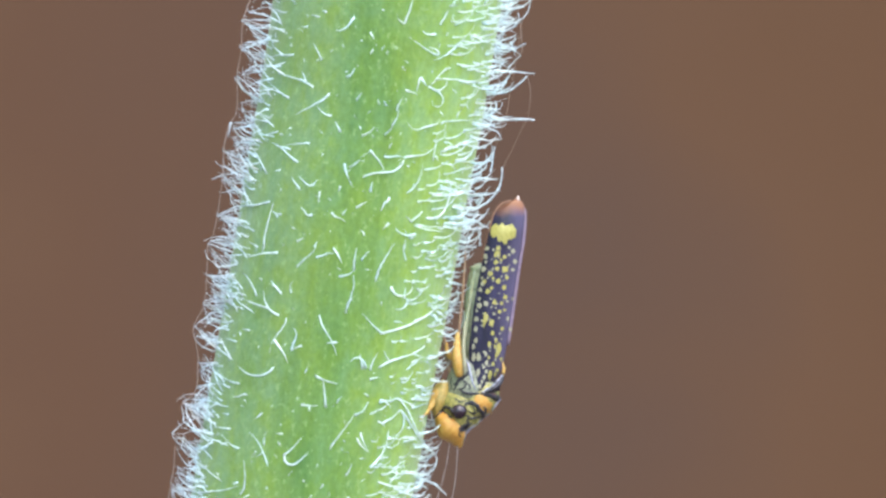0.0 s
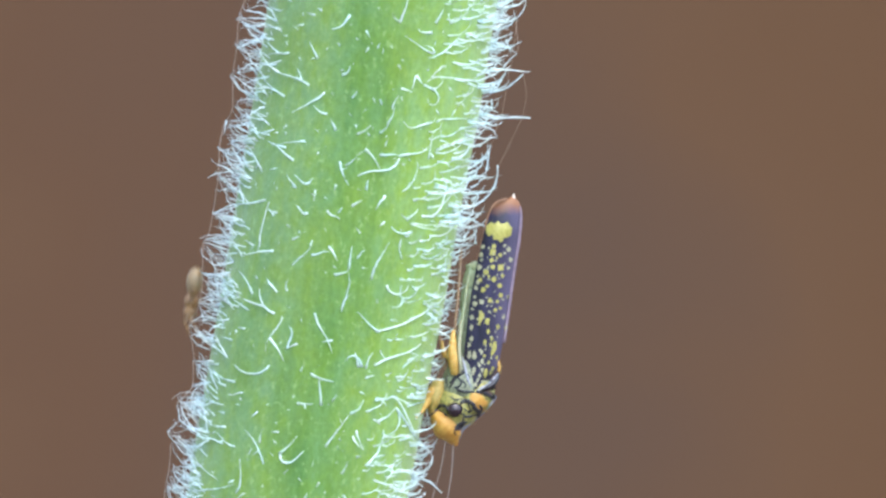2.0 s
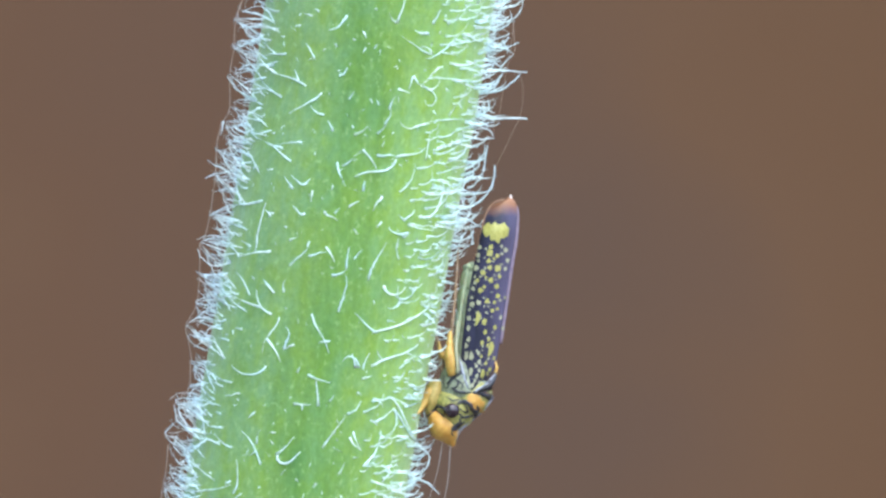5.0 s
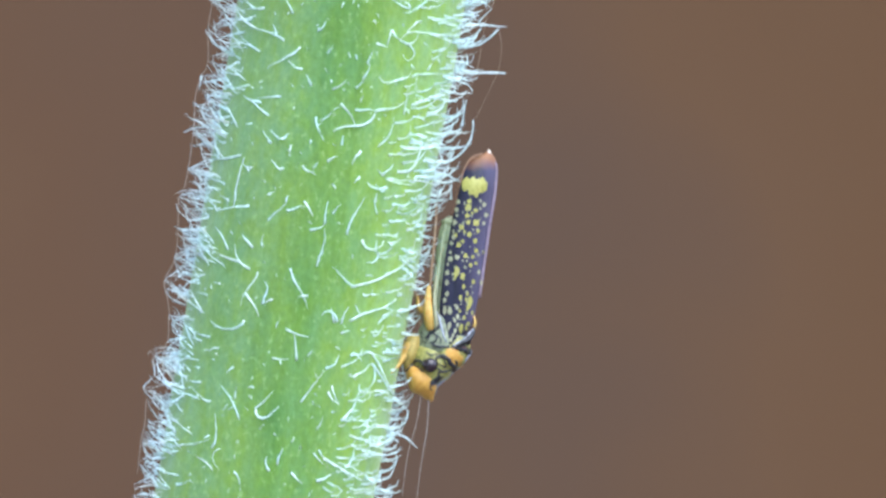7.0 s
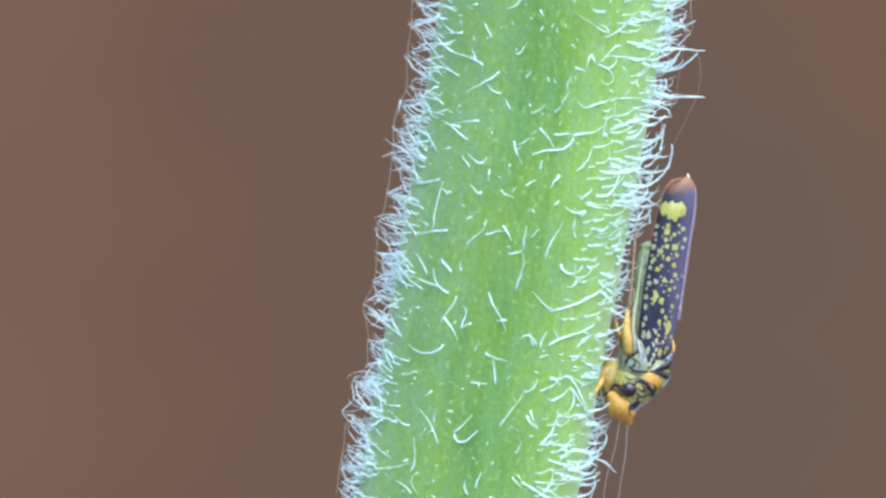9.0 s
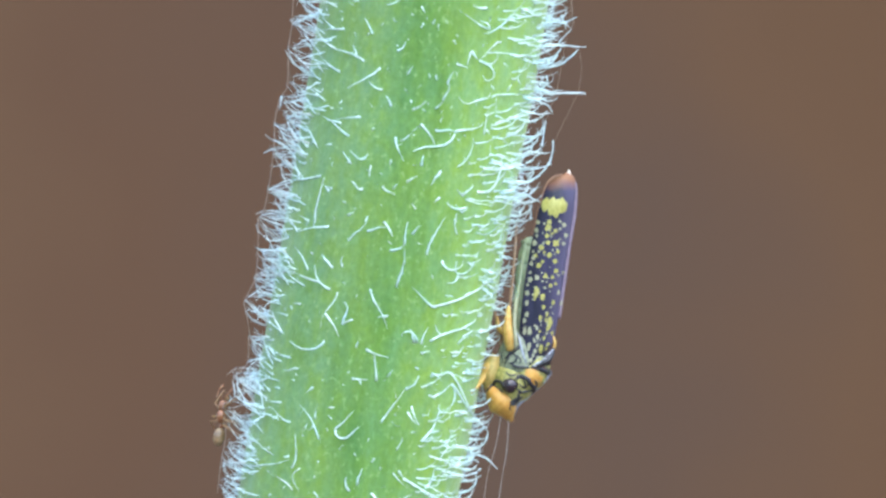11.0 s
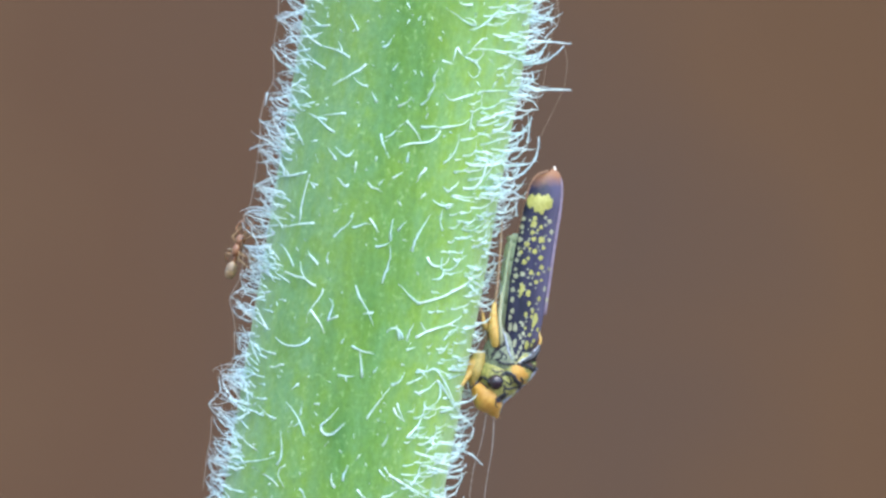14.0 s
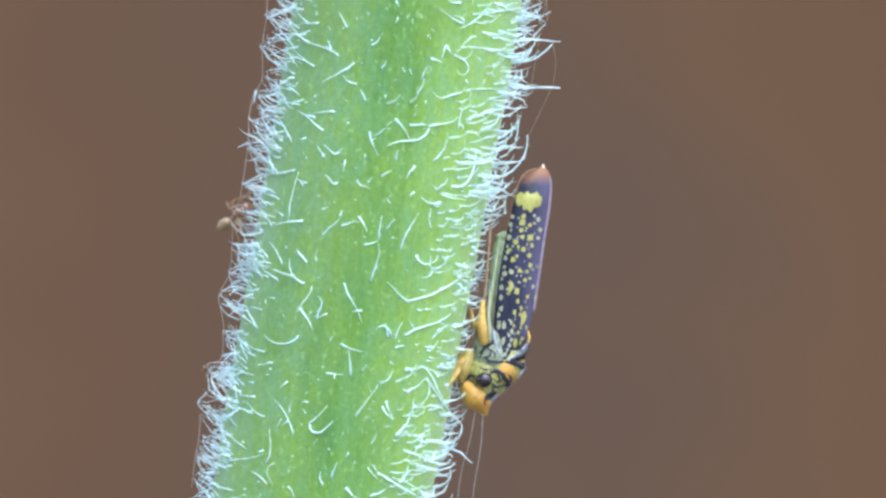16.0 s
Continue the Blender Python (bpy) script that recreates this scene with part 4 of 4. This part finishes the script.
silk([(922, 44, -4), (915, 100, -4), (905, 150, -6), (897, 200, -8), (888, 226, -8), (877, 258, -8)], 0.32)
silk([(921, 40, -4), (923, 70, -4), (924, 90, -4), (914, 106, -6), (902, 120, -8)], 0.6)
silk([(447, -10, -4), (430, 38, -4), (427, 88, -6), (420, 132, -4), (419, 195, -2), (407, 218, -4)], 0.8)
silk([(407, 216, -4), (397, 256, -2), (394, 312, -2), (385, 380, -2), (376, 420, 0), (367, 434, 0)], 0.9)
silk([(367, 432, 0), (366, 488, 2), (361, 541, 2), (342, 579, 2), (347, 608, 2), (352, 640, 2)], 0.8)
silk([(350, 640, 2), (347, 690, 0), (321, 718, 0), (326, 745, 0), (305, 768, 0), (318, 788, 0)], 0.9)
silk([(310, 790, 0), (307, 832, 0), (301, 862, 0), (294, 920, 0)], 0.8)

# ---- droplets that the leafhopper flicks away ----


def droplet():
    bm = bmesh.new()
    bmesh.ops.create_uvsphere(bm, u_segments=32, v_segments=18, radius=17 * U)
    me = bpy.data.meshes.new("honeydew_droplet")
    bm.to_mesh(me)
    bm.free()
    me.polygons.foreach_set("use_smooth", [True] * len(me.polygons))
    me.materials.append(WATER)
    ob = new("honeydew_droplet", me)
    return tagged(ob, "clear round droplet flicked off by the leafhopper", "droplet", "honeydew droplets")


drops = [droplet() for _ in range(5)]

# ---- ants ----


def ball(c, r, seg=14):
    """An ellipsoid: vertices and faces."""
    verts, faces, rows = [], [], 9
    for i in range(1, rows):
        p = math.pi * i / rows
        for k in range(seg):
            a = 2 * math.pi * k / seg
            verts.append(Vector((c[0] + r[0] * math.cos(p), c[1] + r[1] * math.sin(p) * math.cos(a), c[2] + r[2] * math.sin(p) * math.sin(a))) * U)
    for i in range(rows - 2):
        for k in range(seg):
            a, b = i * seg + k, i * seg + (k + 1) % seg
            faces.append((a, a + seg, b + seg, b))
    faces.append(tuple(range(seg)))
    faces.append(tuple(reversed(range(len(verts) - seg, len(verts)))))
    return verts, faces


def build_ant(body, tail, legs_skin, girth, label):
    """An ant along +x with its back towards +z; the origin is on the ground under it."""
    ant = new("ant")
    tagged(ant, label, "ant", "ants on the stem")

    def piece(name, vf, material, parent=ant, label=""):
        return mesh_object(name, vf[0], vf[1], material, parent, None, label)

    head = piece("head", ball((34, 0, 16), (10, 9.5 * girth, 9 * girth)), body)
    for s in (-1, 1):
        piece("eye", ball((38, s * 8, 18), (2.4, 1.4, 2.4), 8), BLACK, head)
        piece("mandible", tube([Vector(q) * U for q in ((44, s * 4, 13), (49, s * 4, 11), (51, s * 1, 10))], [2 * U, 1.6 * U, 0.6 * U], 6), tail, head)
        piece("antenna", tube([Vector(q) * U for q in ((44, s * 4, 18), (50, s * 16, 24), (62, s * 20, 18), (70, s * 18, 12))], [1.2 * U, 1.1 * U, 1.3 * U, 1.7 * U], 6), body, head)
    piece("thorax", ball((15, 0, 17), (13, 8 * girth, 9 * girth)), body)
    piece("waist", ball((-2, 0, 15), (5, 3, 4.5)), body)
    piece("gaster", ball((-22, 0, 16), (17 * girth, 10.5 * girth, 10.5 * girth)), tail, label="rounded gaster")
    legs = []
    for i, (x, spread) in enumerate(((22, 18), (15, 2), (7, -20))):
        for s in (-1, 1):
            pts = [Vector(q) * U for q in ((0, 0, 0), (spread * 0.5, s * 17, 11), (spread * 1.2, s * 32, -4), (spread * 1.6, s * 38, -13))]
            leg = piece("leg", tube(pts, [2.0 * U, 1.6 * U, 1.1 * U, 0.8 * U], 6), legs_skin)
            leg.location = Vector((x, s * 4, 13)) * U
            legs.append((leg, Vector((x, s * 4, 13)), 1 if (i + (s > 0)) % 2 else -1))
    return ant, legs


ant_a, legs_a = build_ant(ANT_AMBER, ANT_PALE, ANT_AMBER, 1.45, "small pale amber ant climbing down among stem hairs")
ant_b, legs_b = build_ant(ANT_RED, ANT_BROWN, ANT_AMBER, 1.0, "small reddish brown ant climbing among stem hairs")


def clinging(u, v, w, fwd, up):
    """A pose at a plan place, heading along fwd with its back towards up (directions in u, v, w)."""
    f = Vector((fwd[0], fwd[2], -fwd[1])).normalized()
    n = Vector((up[0], up[2], -up[1]))
    n = (n - f * n.dot(f)).normalized()
    s = n.cross(f)
    m = Matrix((f, s, n)).transposed().to_4x4()
    m.translation = P(u, v, w)
    return m


def fall(t0, apex_u, apex_v, speed, t_key):
    """Where a flicked droplet is at t_key: an arc under gravity from its highest point at t0."""
    dt = t_key - t0
    z = max(EYE + (441 - apex_v) * U - 4.9 * dt * dt, 17 * U)
    return Matrix.Translation((((apex_u - 784) + speed * dt) * U, 0, z))


def flick(ob, out_t, arc, steps, swell=0.2):
    """Key one droplet: inside the body, out at the tail tip at out_t, then along its arc to the ground."""
    t0, u0, v0, speed = arc
    rows = [(0.0, Matrix.Translation(P(893, 400, 0))), (out_t - swell, Matrix.Translation(P(893, 400, 0))), (out_t - 1 / 30, Matrix.Translation(P(918, 362, 0))), (out_t, Matrix.Translation(P(928, 348, 0)))]
    last = None
    for n in steps:
        t = n / FPS
        if t < t0:
            rows.append((t, Matrix.Translation(P(924, 347, 0))))
            continue
        last = fall(t0, u0, v0, speed, t)
        rows.append((t, last))
        if last.translation.z <= 17.5 * U:
            break
    rows.append((16.0, last))
    walk(ob, rows)
    ob.cycles.motion_steps = 3


def stride(legs, t0, t1):
    for leg, at, sign in legs:
        rows, t, k = [], t0, 0
        base = at * U
        rows.append((0.0, pose(*base)))
        while t < t1:
            rows.append((t, pose(*base, 0, 0, sign * (16 if k % 2 else -16))))
            t, k = t + 0.1, k + 1
        if t1 < 16:
            rows.append((16.0, pose(*base)))
        walk(leg, rows)


def motions():
    flick(drops[3], 47 / 30, (1.6167, 1190, 335, 8000), range(48, 60), 2 / 30)
    flick(drops[4], 6.4, (6.44, 1000, 335, 24000), range(193, 206), 2 / 30)
    flick(drops[0], 3.4, (3.4849, 705, 292, 19890), range(105, 118))
    flick(drops[1], 9.2, (9.2588, 997, 338, 6700), range(278, 292))
    flick(drops[2], 14.9, (14.945, 960, 335, 15000), range(448, 462))
    down, out = (-0.15, 1, 0), (-1, -0.1, -0.1)
    path_a = [(0.0, 445, -260), (0.5, 428, -60), (0.7, 419, 20), (0.9, 416, 75), (1.1, 404, 133), (1.3, 396, 233), (1.5, 380, 329), (1.7, 361, 397), (1.9, 345, 473), (2.0, 346, 525), (2.2, 323, 655), (2.4, 312, 735), (2.6, 298, 820), (2.8, 288, 870), (3.0, 275, 960), (3.4, 250, 1150), (16.0, 250, 1150)]
    walk(ant_a, [(t, clinging(u + 19, v, 20, down, out)) for t, u, v in path_a])
    stride(legs_a, 0.0, 3.4)
    up, side = (0.15, -1, 0), (-0.85, 0, -0.53)
    rows = [(0.0, 250, 1300), (9.0, 250, 1300), (9.8, 288, 985), (10.0, 296, 928), (10.2, 312, 892), (11.0, 300, 800), (12.3, 312, 698), (12.6, 323, 627), (13.0, 341, 582), (13.3, 351, 555), (13.6, 356, 530), (14.0, 350, 514), (14.2, 350, 476), (14.4, 350, 466), (14.6, 360, 455)]
    keys = [(t, clinging(u + 14, v, 12 if t > 10.5 else -30, (1.2, -1, 0) if t > 14.3 else (0.32, -1, 0) if t > 12 else up, side)) for t, u, v in rows]

    def on_face(u, v, r=210):
        off = u - (613 + (441 - v) * 0.174)
        return -math.sqrt(max(0.0, r * r - off * off * 0.976))

    for t, u, v, fwd, back in (
        (14.8, 388, 428, (0.6, -0.8, -0.2), (-0.9, 0, -0.45)), (14.95, 416, 440, (0.95, 0.1, -0.5), (-0.75, 0, -0.66)), (15.2, 426, 453, (0.92, 0.3, -0.5), (-0.65, 0, -0.76)),
        (15.5, 428, 459, (0.92, 0.35, -0.45), (-0.62, 0, -0.78)), (15.8, 422, 454, (0.92, 0.3, -0.5), (-0.65, 0, -0.76)), (16.0, 378, 446, (0.7, -0.5, -0.4), (-0.9, 0, -0.5)),
    ):
        keys.append((t, clinging(u, v, on_face(u, v) + (14 if t == 16.0 else 0), fwd, back)))
    walk(ant_b, keys)
    stride(legs_b, 9.0, 16.05)


motions()
